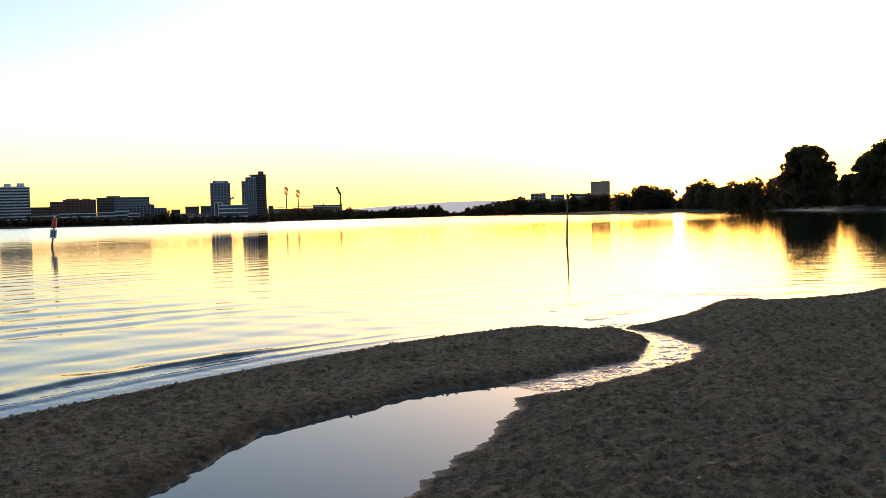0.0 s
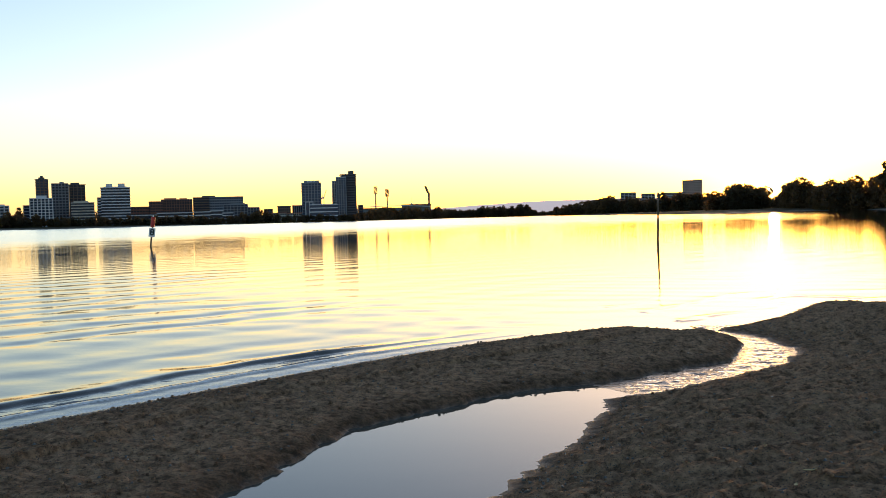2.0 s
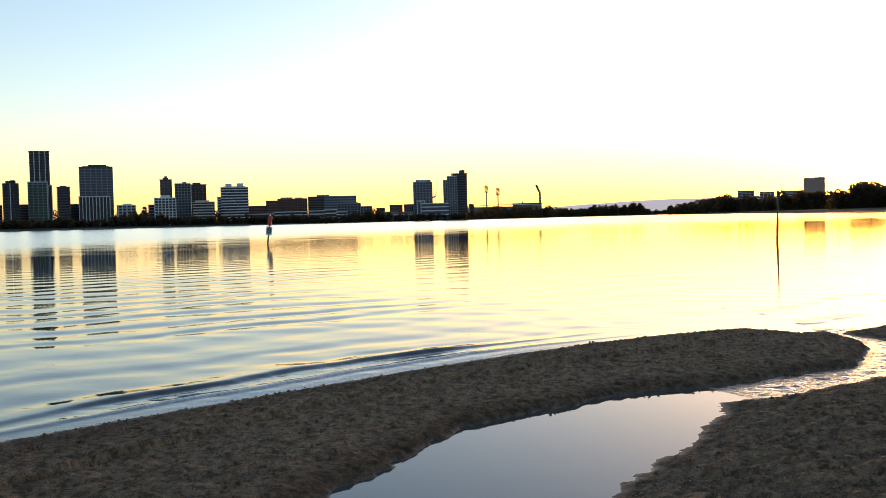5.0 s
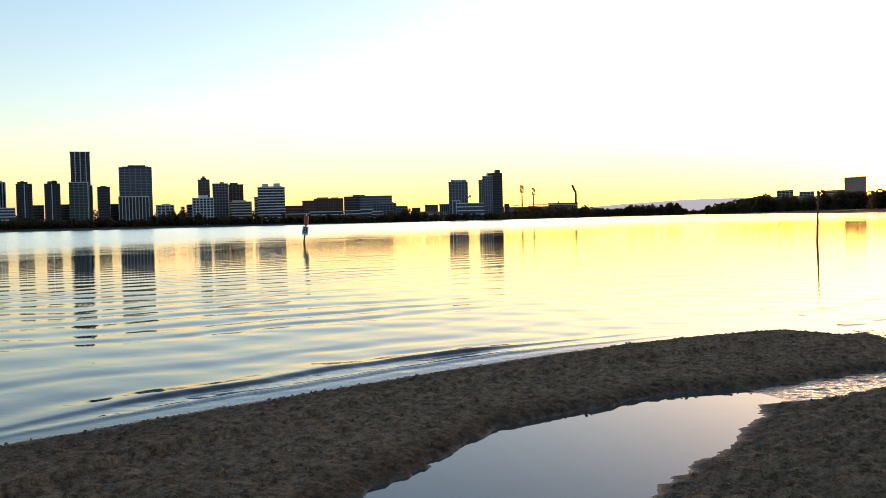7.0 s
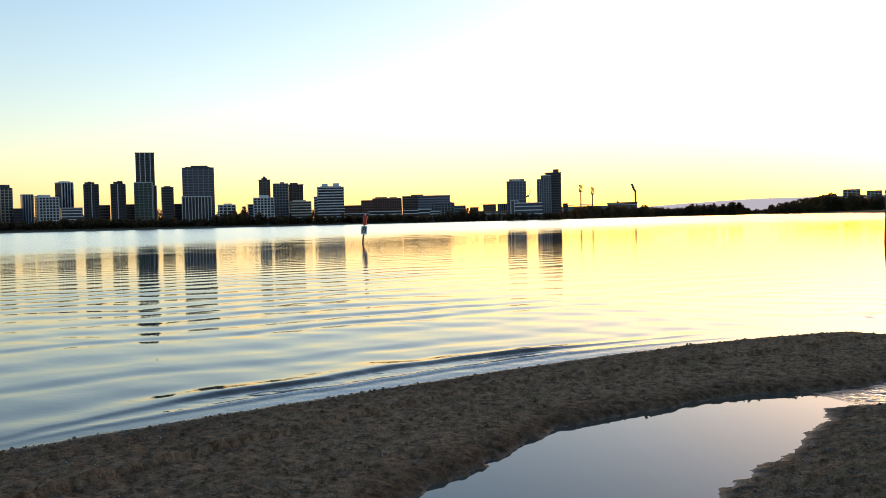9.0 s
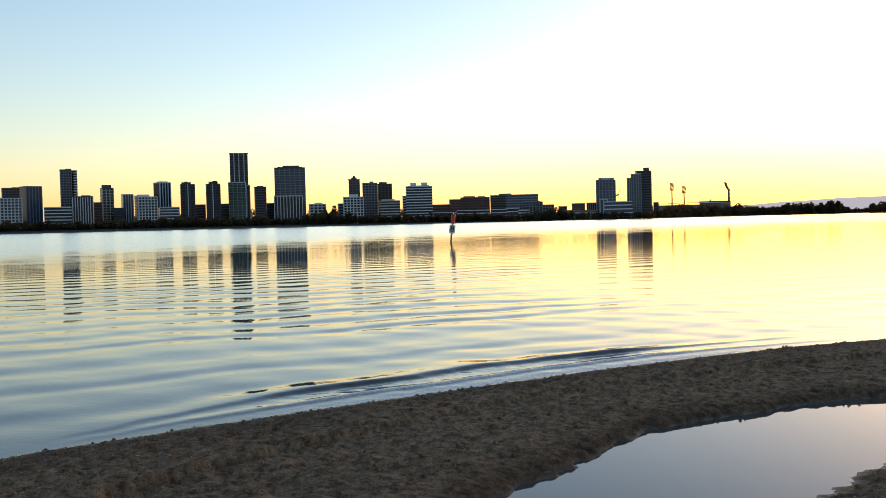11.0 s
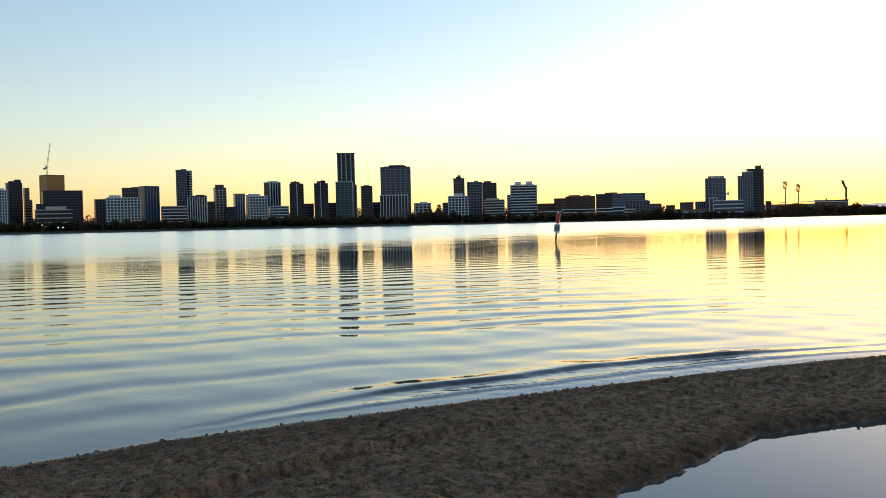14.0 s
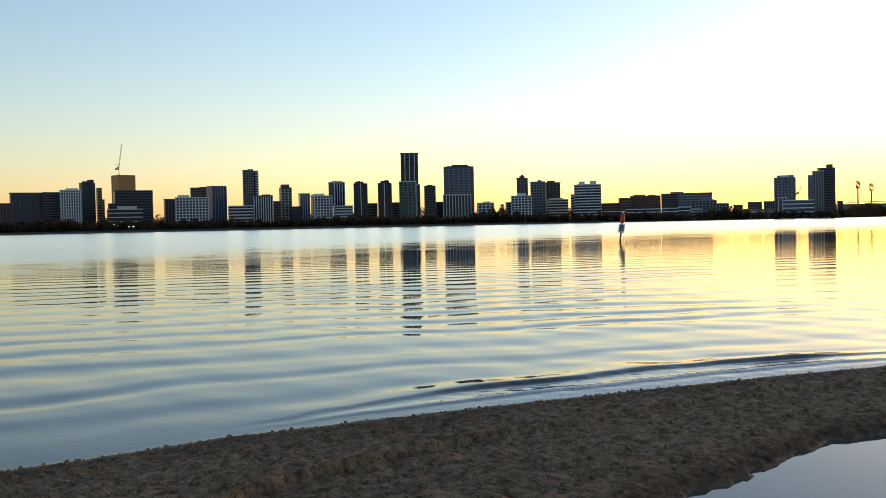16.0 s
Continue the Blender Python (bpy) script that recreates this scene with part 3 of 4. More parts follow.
def city():
    b = building
    b(56.2, 1250, 24, 36.5, "low brown office block with lit yellow glass", "grid", BROWN, GLASS, 18, 10)
    b(55.0, 1350, 40, 52.6, "wide dark glass office block", "fins", CHARCOAL, BLUE_GLASS, 20, 6, bays=9, parapet=BROWN)
    b(53.7, 1340, 25, 52.7, "dark brown banded office block", "bands", BROWN, GLASS, 20, 6, parapet=PINK)
    b(52.8, 1280, 24, 53.0, "white gridded office tower", "grid", WHITE, GLASS, 16, 6, bays=8, penthouse=[(0.3, 0.9, 2.5)])
    b(51.87, 1320, 18.5, 63.5, "dark apartment tower with rounded balconies", "slabs", GREY, GLASS, 16, 14, bays=4, parapet=CHARCOAL, penthouse=[(0.15, 0.9, 2.5), (0.6, 1.0, 4.5)])
    b(51.3, 1335, 7, 57.5, "narrow pink apartment stair tower", "bands", PINK, GLASS, 10, 10)
    b(51.15, 1350, 6, 43, "small pink apartment block", "bands", PINK, GLASS, 10, 10)
    b(49.85, 1400, 31, 77.2, "golden glass office tower, front coloured as in shade, flank as in sun", "bands", GOLD_SHADE, GOLD_SHADE, 20, 28, parapet=BROWN, side=GOLD_LIT)
    b(49.5, 1300, 48, 52.5, "broad dark grey office block", "bands", CHARCOAL, GLASS, 22, 6)
    b(50.55, 1290, 14, 36, "low dark office annex", "bands", CHARCOAL, GLASS, 12, 5)
    b(49.97, 1230, 41, 27.6, "stepped white terraced office building", "bands", CREAM, GLASS, 20, 5, storey=4.5, penthouse=[(0.3, 0.85, 4.2)], name="office_building")
    b(47.34, 1300, 24, 41.2, "dark brown apartment block", "grid", BROWN, GLASS, 16, 8)
    b(46.35, 1240, 40, 41.1, "white balconied apartment block with curved roof", "slabs", GREY, BLUE_GLASS, 14, 6, bays=10, parapet=WHITE, penthouse=[(0.08, 0.42, 3.4)])
    b(45.9, 1380, 25, 58.6, "brown office block with window rows", "punched", BROWN, GLASS, 18, 5, bays=7, penthouse=[(0.5, 0.9, 1.5)])
    # the orange sun on this tower's right face is put in as flank colour
    b(44.85, 1310, 25.5, 57.6, "blue glass office tower with sunlit orange painted on its flank", "fins", GREY, BLUE_GLASS, 20, 22, bays=5, side=PINK)
    b(43.65, 1240, 30, 29.8, "low white banded office building", "bands", WHITE, GLASS, 16, 5, storey=3.9, name="office_building")
    b(43.2, 1350, 14, 80.5, "tall dark residential tower with balconies", "slabs", GREY, GLASS, 16, 4, bays=4, parapet=GREY, penthouse=[(0.5, 1.0, 1.6)])
    b(42.72, 1352, 6.5, 79.5, "slim pale lift shaft tower", "bands", WHITE, GLASS, 14, 14)
    b(42.38, 1260, 24, 42.7, "dark office block with pale vertical fins", "fins", WHITE, GLASS, 16, 3, bays=8, parapet=CHARCOAL, penthouse=[(0.45, 0.9, 1.8)])
    b(41.6, 1290, 10.5, 36, "small brown banded office block", "bands", BROWN, GLASS, 12, 5)
    b(41.06, 1310, 16, 54.5, "slender brown residential tower with crown", "grid", CREAM, GLASS, 14, 12, bays=3, penthouse=[(0.1, 0.85, 4.5)], parapet=CHARCOAL)
    b(40.5, 1300, 12, 29, "low dark shop building", "bands", CHARCOAL, GLASS, 12, 4, name="office_building")
    b(40.0, 1330, 15, 47, "blue glass apartment block", "fins", CONCRETE, BLUE_GLASS, 16, 10, bays=4)
    b(39.45, 1332, 8, 45, "narrow brown apartment block", "bands", PINK, GLASS, 14, 10)
    b(38.95, 1240, 24, 40.8, "stepped white apartment block with balconies", "slabs", GREY, GLASS, 14, 10, bays=6, parapet=WHITE, penthouse=[(0.0, 0.6, 3.0)])
    b(38.0, 1300, 21, 60.5, "dark glass tower with white crown", "fins", WHITE, GLASS, 16, 30, bays=4, parapet=WHITE, side=PINK, penthouse=[(0.2, 0.9, 1.8)])
    b(37.8, 1250, 25, 27.8, "low white waterfront apartments", "bands", WHITE, BLUE_GLASS, 14, 5, name="apartment_building")
    b(36.77, 1270, 17.5, 56.5, "dark glass twin apartment tower", "slabs", CHARCOAL, GLASS, 15, 4, bays=3, parapet=CHARCOAL, penthouse=[(0.08, 0.75, 3.0), (0.3, 0.5, 3.8)], accents=(0.5,))
    b(36.1, 1330, 14, 32, "low dark apartment block", "bands", BROWN, GLASS, 14, 4)
    b(35.36, 1270, 17.5, 56.5, "dark glass twin apartment tower", "slabs", CHARCOAL, GLASS, 15, 4, bays=3, parapet=CHARCOAL, penthouse=[(0.2, 0.85, 3.4), (0.5, 0.8, 4.3)], accents=(0.45,))
    b(34.75, 1330, 12, 32.5, "low brown apartment block", "bands", BROWN, GLASS, 14, 4)
    b(33.9, 1330, 23, 99.0, "tallest dark glass apartment tower with flared top", "slabs", GREY, GLASS, 18, 2, bays=4, parapet=CHARCOAL, accents=(0.22, 0.5, 0.8), penthouse=[(-0.04, 1.06, 1.2)])
    b(34.02, 1290, 22.5, 59.0, "green glass apartment block before the tallest tower", "grid", GREY, GREEN_GLASS, 16, 2, bays=4, parapet=WHITE, accents=(0.98,))
    b(33.5, 1300, 8.5, 55.5, "narrow dark wing with white edge", "fins", WHITE, GLASS, 16, 2, bays=2)
    b(32.72, 1280, 15, 52.2, "dark apartment tower with plain crown", "bands", CHARCOAL, GLASS, 14, 4, penthouse=[(0.25, 0.75, 1.8)])
    b(32.15, 1330, 12, 32, "low dark apartment block", "bands", CHARCOAL, GLASS, 14, 4)
    b(31.03, 1310, 40, 78.1, "broad dark glass tower with stepped roof", "grid", GREY, BLUE_GLASS, 20, 2, bays=6, parapet=CHARCOAL, penthouse=[(0.28, 0.82, 3.2), (0.1, 0.9, 1.6)])
    b(31.15, 1270, 36, 39.9, "pale finned apartment block", "fins", CONCRETE, GLASS, 14, 2, bays=9, parapet=WHITE)
    b(29.47, 1250, 21.5, 28.0, "small white apartment block with balconies", "slabs", GREY, GLASS, 14, 6, bays=4, parapet=WHITE, penthouse=[(0.35, 0.8, 2.0)], name="apartment_building")
    b(28.13, 1280, 8, 28.5, "narrow grey apartment block", "bands", GREY, GLASS, 12, 4, name="apartment_building")
    b(27.4, 1240, 25.5, 35.8, "white gridded apartment block", "grid", WHITE, GLASS, 14, 3, bays=6, penthouse=[(0.3, 0.75, 3.6)], name="apartment_building")
    b(27.33, 1320, 14.5, 61.5, "dark brown tower with stepped crown", "grid", BROWN, BLUE_GLASS, 14, 3, bays=3, parapet=CHARCOAL, penthouse=[(-0.08, 1.08, 0.9), (0.25, 0.75, 3.0), (0.4, 0.62, 5.0)])
    b(26.42, 1290, 19.5, 55.0, "grey concrete apartment tower", "slabs", GREY, GLASS, 14, 3, bays=5, parapet=GREY, penthouse=[(0.5, 0.75, 2.4)])
    b(25.55, 1320, 19, 54.5, "dark brown apartment tower", "grid", BROWN, GLASS, 14, 4, bays=4, parapet=CHARCOAL, penthouse=[(0.1, 0.65, 3.0), (-0.1, 1.1, 0.9)])
    b(25.28, 1240, 26, 30.0, "cream low apartment block", "bands", CREAM, GLASS, 14, 3, penthouse=[(0.1, 0.75, 2.2)], name="apartment_building")
    b(23.56, 1270, 34.5, 48.6, "white apartment block with two lift towers", "bands", WHITE, GLASS, 14, 3, bays=8, parapet=WHITE, penthouse=[(0.18, 0.4, 4.8), (0.6, 0.83, 5.2), (0.1, 0.9, 1.5)], name="apartment_building")
    b(24.4, 1282, 6, 36.8, "narrow pale apartment wing", "bands", WHITE, GLASS, 12, 3, name="apartment_building")
    b(22.25, 1350, 26, 25.5, "low red brick apartments", "punched", BRICK, GLASS, 14, 3, bays=7, name="apartment_building")
    b(21.4, 1345, 18, 32.0, "red brick hospital block", "punched", BRICK, GLASS, 16, 6, bays=5, name="hospital_block")
    b(20.3, 1352, 40, 34.5, "red brick hospital block with grey piers", "grid", BRICK, GLASS, 16, 2, bays=12, parapet=ROOF_TILE, penthouse=[(0.1, 0.5, 2.2), (0.6, 0.85, 1.8)], name="hospital_block")
    b(18.75, 1390, 32, 37.5, "dark brown hospital tower", "bands", BROWN, GLASS, 18, 2, penthouse=[(0.4, 0.95, 2.6)], name="hospital_block")
    b(17.55, 1385, 46, 37.6, "grey concrete hospital block", "punched", GREY, GLASS, 18, 2, bays=14, name="hospital_block")
    b(17.05, 1330, 32, 26.0, "stepped grey apartment block", "grid", GREY, GLASS, 16, 3, bays=7, penthouse=[(0.3, 0.9, 1.6)], name="apartment_building")
    b(16.05, 1330, 16, 21.5, "low dark apartment block", "slabs", CHARCOAL, GLASS, 14, 3, bays=4, parapet=GREY, name="apartment_building")
    for yaw, w, top in ((22.0, 34, 14.0), (20.4, 44, 16.0), (18.9, 20, 16.5), (18.1, 16, 17.5), (17.5, 14, 14.5)):
        b(yaw, 1285, w, top, "low white waterfront offices", "bands", WHITE, GLASS, 12, 3, storey=4, name="office_building")
    b(14.75, 1300, 26, 13.0, "cream low flats with terracotta roof", "punched", CREAM, GLASS, 12, 3, bays=9, parapet=ROOF_TILE, name="apartment_building")
    b(13.55, 1300, 26, 12.5, "cream low flats with terracotta roof", "punched", CREAM, GLASS, 12, 3, bays=9, parapet=ROOF_TILE, name="apartment_building")
    b(14.3, 1350, 18, 22.5, "grey brick flats with small windows", "punched", BROWN, GLASS, 12, 3, bays=6, name="apartment_building")
    b(13.5, 1350, 16, 23.0, "grey flats with vertical piers", "fins", GREY, GLASS, 12, 3, bays=6, name="apartment_building")
    b(15.2, 1352, 12, 19.0, "dark low brick flats", "punched", CHARCOAL, GLASS, 12, 3, bays=5, name="apartment_building")
    sign = b(12.72, 1300, 25.5, 51.4, "dark glass tower with a pale roof sign", "grid", GREY, BLUE_GLASS, 18, 3, bays=6, parapet=GREY, penthouse=[(0.14, 0.94, 3.4)])
    for k in range(6):  # unreadable roof sign as plain bars
        part("sign_bar", box(-5.2 + 1.9 * k, -4.0 + 1.9 * k, 3.2, 3.5, 50.0, 51.6), SIGN_WHITE, sign, "pale sign bar")
    b(12.04, 1278, 36, 22.4, "white low banded apartments", "bands", WHITE, BLUE_GLASS, 14, 3, storey=4.2, name="apartment_building")
    b(12.86, 1280, 10, 26.2, "blue glass entrance block", "fins", CONCRETE, BLUE_GLASS, 10, 3, bays=2, name="apartment_building")
    b(11.38, 1325, 6.5, 54.3, "stepped pale wing of the dark twin tower", "slabs", GREY, GLASS, 14, 3, bays=2, parapet=CONCRETE)
    b(11.0, 1312, 13.4, 58.8, "glass middle of the dark twin tower", "grid", GREY, BLUE_GLASS, 14, 3, bays=4, parapet=CONCRETE)
    b(10.55, 1320, 21.8, 62.4, "tall dark twin tower with lift core", "bands", CHARCOAL, GLASS, 18, 8, parapet=CHARCOAL, penthouse=[(0.55, 0.88, 5.0), (-0.02, 1.1, 0.9)])
    b(9.9, 1340, 7, 21, "small dark plant building", "bands", CHARCOAL, GLASS, 10, 3, name="office_building")
    # towers beyond the wooded point
    b(-5.64, 2200, 34, 46.5, "pale gridded apartment block behind trees", "grid", CONCRETE, GLASS, 18, 4, base=6, bays=4, name="apartment_building")
    b(-6.76, 2200, 30, 42.5, "pale apartment block with side wings", "grid", CONCRETE, GLASS, 18, 4, base=6, bays=4, parapet=CHARCOAL, name="apartment_building")
    b(-8.15, 2150, 42, 42.5, "low wide office podium", "bands", CONCRETE, GLASS, 30, 2, base=6, name="office_building")
    b(-9.23, 2150, 42, 67.5, "plain square hotel tower", "punched", PINK, GLASS, 30, 3, base=6, bays=9, penthouse=[(0.55, 1.0, 1.8)], name="hotel_tower")


def stadium():
    root = thing("stadium", spot(8.0, 1700, LAND), 8.0)
    tagged(root, "long low sports stadium with a pale roof", "stadium", "buildings across the lake")
    part("stand", box(-72, 62, 0, 30, 0, 18.6), GREY, root)
    bm = bmesh.new()
    n, last = 14, None
    for k in range(n + 1):
        x, z = -74 + 138 * k / n, 18.5 + 2.4 * math.sin(math.pi * k / n)
        ring = [bm.verts.new(q) for q in ((x, -8, z), (x, 34, z + 1), (x, 34, z + 1.9), (x, -8, z + 0.9))]
        if last:
            for i in range(4):
                bm.faces.new((last[i], ring[i], ring[(i + 1) % 4], last[(i + 1) % 4]))
        if k in (0, n):
            bm.faces.new(ring)
        last = ring
    part("roof", bm, CONCRETE, root, "pale curved roof")
    root = thing("grandstand", spot(6.65, 1750, LAND), 6.6)
    tagged(root, "dark brick grandstand with flat roof", "stadium", "buildings across the lake")
    part("wall", box(-26, 26, 0, 24, 0, 23), BROWN, root)
    part("roof", box(-27, 27, -3, 26, 23, 24.4), BRICK, root)
    bay = None
    for k in range(8):
        if bay is None:
            bay = part("bay", box(-1.6, 1.6, -0.4, 0.2, 12, 20), GLASS, root)
            bay.matrix_basis = pose(-22, 0, 0)
        else:
            again(bay, -22 + 6.2 * k, 0, 0)
    part("flagpole", rod((-8, 8, 24), (-8, 8, 37), 0.25, 0.12), STEEL, root)
    part("canopy", rod((-8, 8, 24), (-8, 8, 29), 2.2, 0.1, 8), WHITE, root)


def light_mast(yaw, metres, top, lean=0.0, side_on=False):
    root = thing("floodlight_mast", spot(yaw, metres, LAND), yaw)
    tagged(root, "tall stadium floodlight mast with lamp rack", "floodlight mast", "stadium floodlights")
    h = top - LAND
    part("pole", rod((0, 0, 0), (0, 0, h - 12), 2.0 if side_on else 1.5, 1.9 if side_on else 1.1, 10), STEEL, root)
    rack = bmesh.new()
    wide, deep = (1.9, 4.4) if side_on else (3.1, 0.5)
    rows, cols = 7, 4
    for k in range(rows + 1):
        z = h - 13 + 13 * k / rows
        x = lean * (k / rows) ** 0.7
        box(x - wide, x + wide, -deep / 2, deep / 2, z - 0.3, z + 0.3, rack)
    for s in (-1, 1):
        rod((s * wide, 0, h - 13), (s * wide + lean, 0, h), 0.22, 0.22, 5, rack)
    if side_on:
        for k in range(rows):
            z = h - 13 + 13 * k / rows
            box(lean * (k / rows) ** 0.7 - 1.5, lean * (k / rows) ** 0.7 + 1.5, -1.6, 1.6, z, z + 13 / rows + 0.3, rack)
    part("rack", rack, STEEL, root)
    lamp = None
    for r in range(rows):
        for c in range(cols):
            if not side_on and (r + c) % 5 == 4:
                continue
            x = lean * ((r + 0.5) / rows) ** 0.7 + (-wide + 2 * wide * (c + 0.5) / cols)
            z = h - 13 + 13 * (r + 0.5) / rows
            if lamp is None:
                lamp = part("floodlight", rod((0, -0.7, 0), (0, 0.5, 0.1), 0.8, 0.45, 8), CHARCOAL, root)
                lamp.matrix_basis = pose(x, 0, z)
            else:
                again(lamp, x, 0, z)


def crane(yaw, metres, foot, mast, tip, name="tower_crane"):
    """A luffing crane; tip: the jib's end, right of and above the mast's head."""
    root = thing(name, spot(yaw, metres, foot), yaw)
    tagged(root, "slim luffing tower crane over a roof", "crane")

    def truss(p, q, w):
        bm = bmesh.new()
        p, q = Vector(p), Vector(q)
        n = max(3, int((q - p).length / (w * 1.6)))
        for s, u in ((-1, -1), (1, -1), (1, 1), (-1, 1)):
            o = Vector((s * w / 2, u * w / 2, 0))
            rod(p + o, q + o * 0.6, 0.22, 0.18, 4, bm)
        for k in range(n):
            a, c = p.lerp(q, k / n), p.lerp(q, (k + 1) / n)
            s = 1 if k % 2 else -1
            rod(a + Vector((s * w / 2, -w / 2, 0)), c + Vector((-s * w / 2, -w / 2, 0)), 0.14, 0.14, 4, bm)
        return bm
    part("mast", truss((0, 0, 0), (0, 0, mast), 1.7), STEEL, root)
    part("jib", truss((0, 0, mast), tip, 1.3), STEEL, root)
    part("cab", box(-2.4, 0.8, -1.2, 1.2, mast - 1, mast + 2.2, bevel=0.2), WHITE, root)
    part("counterweight", box(-4.4, -2.2, -1, 1, mast - 1.6, mast + 0.6, bevel=0.15), CHARCOAL, root)
    part("frame", rod((-1.5, 0, mast + 1.5), (-2.6, 0, mast + 6.5), 0.25, 0.2, 5), STEEL, root)


city()
stadium()
light_mast(9.01, 1750, 59.8)
light_mast(8.34, 1780, 55.4)
light_mast(5.9, 1750, 58.2, lean=-6.0, side_on=True)
crane(50.27, 1400, 77.5, 9, (5.0, 0, 42))
crane(12.02, 1500, 14, 22, (4.0, 0, 34))


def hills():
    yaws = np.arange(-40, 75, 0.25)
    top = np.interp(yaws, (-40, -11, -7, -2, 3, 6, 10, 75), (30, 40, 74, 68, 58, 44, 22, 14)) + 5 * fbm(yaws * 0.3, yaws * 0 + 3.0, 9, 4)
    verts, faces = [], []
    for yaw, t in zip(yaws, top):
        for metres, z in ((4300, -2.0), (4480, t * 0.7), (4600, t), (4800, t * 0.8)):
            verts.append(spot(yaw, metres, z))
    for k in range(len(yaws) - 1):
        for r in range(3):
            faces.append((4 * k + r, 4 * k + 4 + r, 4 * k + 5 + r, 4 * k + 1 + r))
    return tagged(sheet("hill_range", verts, faces, HILL), "wooded hill range on the horizon with a painted haze glow", "hills", kind="structure")


hills()


# ---- trees ----
def leaf_cloud(centres, radii, count, size, seed):
    """Small leaf sprays scattered in lumpy clumps; returns vertices and triangles."""
    rng = np.random.default_rng(seed)
    radii = np.asarray(radii, float)
    weight = radii ** 2
    pick = rng.choice(len(centres), count, p=weight / weight.sum())
    c, r = np.asarray(centres, float)[pick], radii[pick]
    v = rng.normal(size=(count, 3))
    v /= np.linalg.norm(v, axis=1)[:, None]
    v *= (rng.uniform(0.45, 1.08, count) ** 0.5 * r)[:, None]
    v[:, 2] *= 0.8
    p = c + v
    a, b = rng.normal(size=(count, 3)), rng.normal(size=(count, 3))
    a /= np.linalg.norm(a, axis=1)[:, None]
    b -= (b * a).sum(1)[:, None] * a
    b /= np.linalg.norm(b, axis=1)[:, None]
    s = size * rng.uniform(0.6, 1.4, count)[:, None]
    verts = np.stack([p - a * s, p + b * s * 0.55, p + a * s, p - b * s * 0.55], 1).reshape(-1, 3)
    return verts, np.arange(4 * count).reshape(-1, 4)


def tree(yaw, metres, height, spread_, seed, leaves=5000, size=0.62, ground_z=1.2, low=0.0, label="dark leafy evergreen tree on the shore"):
    rng = random.Random(seed)
    root = thing("tree", spot(yaw, metres, ground_z), rng.uniform(0, 360))
    tagged(root, label, "tree", "trees on the far point")
    bm = bmesh.new()
    fork = height * 0.3
    rod((0, 0, -0.5), (0, 0, fork), height * 0.028, height * 0.02, 8, bm)
    centres, radii = [], []
    for k in range(9):
        a = k * 2.4 + rng.uniform(-0.4, 0.4)
        out, up = spread_ * rng.uniform(0.3, 0.75), height * rng.uniform(0.4, 0.86)
        tip = Vector((math.cos(a) * out, math.sin(a) * out, up))
        mid = Vector((tip.x * 0.4, tip.y * 0.4, fork + (up - fork) * 0.55))
        rod((0, 0, fork * 0.9), mid, height * 0.012, height * 0.008, 5, bm)
        rod(mid, tip, height * 0.008, height * 0.003, 5, bm)
    # clumps fill a broad dome, thinner and looser towards its rim
    for j in range(130):
        z = rng.uniform(low + 0.06, 0.93)
        dome = math.sqrt(max(0.06, 1 - (max(z - 0.45, 0) / 0.52) ** 2)) * (0.82 + 0.18 * min(z / 0.4, 1))
        out, a = spread_ * dome * math.sqrt(rng.uniform(0.1, 1)) * rng.uniform(0.8, 0.98), rng.uniform(0, 6.28)
        centres.append(Vector((math.cos(a) * out, math.sin(a) * out, height * z)))
        radii.append(spread_ * rng.uniform(0.11, 0.25))
    part("trunk", bm, BARK, root)
    v, f = leaf_cloud(centres, radii, leaves * 2, size * 0.8, seed)
    crown = sheet("crown", v, f, LEAF, smooth=False)
    crown.parent = root
    return root


def tree_belt(name, rows, leaves, size, seed, label):
    """A far belt of woods; rows: yaw, metres, height of its outline, stretched between."""
    rng = np.random.default_rng(seed)
    centres, radii = [], []
    for (y0, m0, h0), (y1, m1, h1) in zip(rows, rows[1:]):
        length = (spot(y0, m0) - spot(y1, m1)).length
        n = max(3, int(length / (0.28 * (h0 + h1) / 2)))
        for k in range(n):
            t = (k + rng.uniform(0, 1)) / n
            h = (h0 + (h1 - h0) * t) * rng.uniform(0.72, 1.1)
            q = spot(y0 + (y1 - y0) * t, m0 + (m1 - m0) * t + rng.uniform(0, 18))
            r = h * rng.uniform(0.15, 0.30)
            for z in np.arange(r * 0.5, h - r * 0.6, r * 0.75):
                wide = r * (1.25 if z < h * 0.6 else 0.85)
                centres.append((q.x + rng.uniform(-1, 1) * r * 0.7, q.y + rng.uniform(-1, 1) * r * 0.7, 1.0 + z))
                radii.append(wide)
    v, f = leaf_cloud(centres, radii, leaves, size, seed + 1)
    return tagged(sheet(name, v, f, LEAF_FAR, smooth=False), label, "trees", kind="stuff")


tree_belt("shore_trees", [(60, 1190, 14), (54, 1190, 16), (47, 1190, 14), (42, 1190, 12), (37, 1190, 14), (31, 1190, 12), (28.8, 1195, 20), (27, 1200, 12), (22, 1215, 12), (18, 1240, 10)],
          50000, 1.5, 1, "dark belt of trees along the city foreshore")
tree_belt("city_trees", [(60, 1440, 22), (55, 1440, 26), (51.5, 1440, 20), (47.8, 1440, 26), (44.2, 1440, 22), (41.8, 1440, 27), (39, 1440, 21), (37.3, 1440, 26), (35, 1440, 22),
                         (32.4, 1440, 26), (29.8, 1440, 23), (28.2, 1440, 25), (26, 1440, 20), (22.8, 1440, 22)],
          30000, 1.7, 7, "dark trees in the streets behind the foreshore towers")
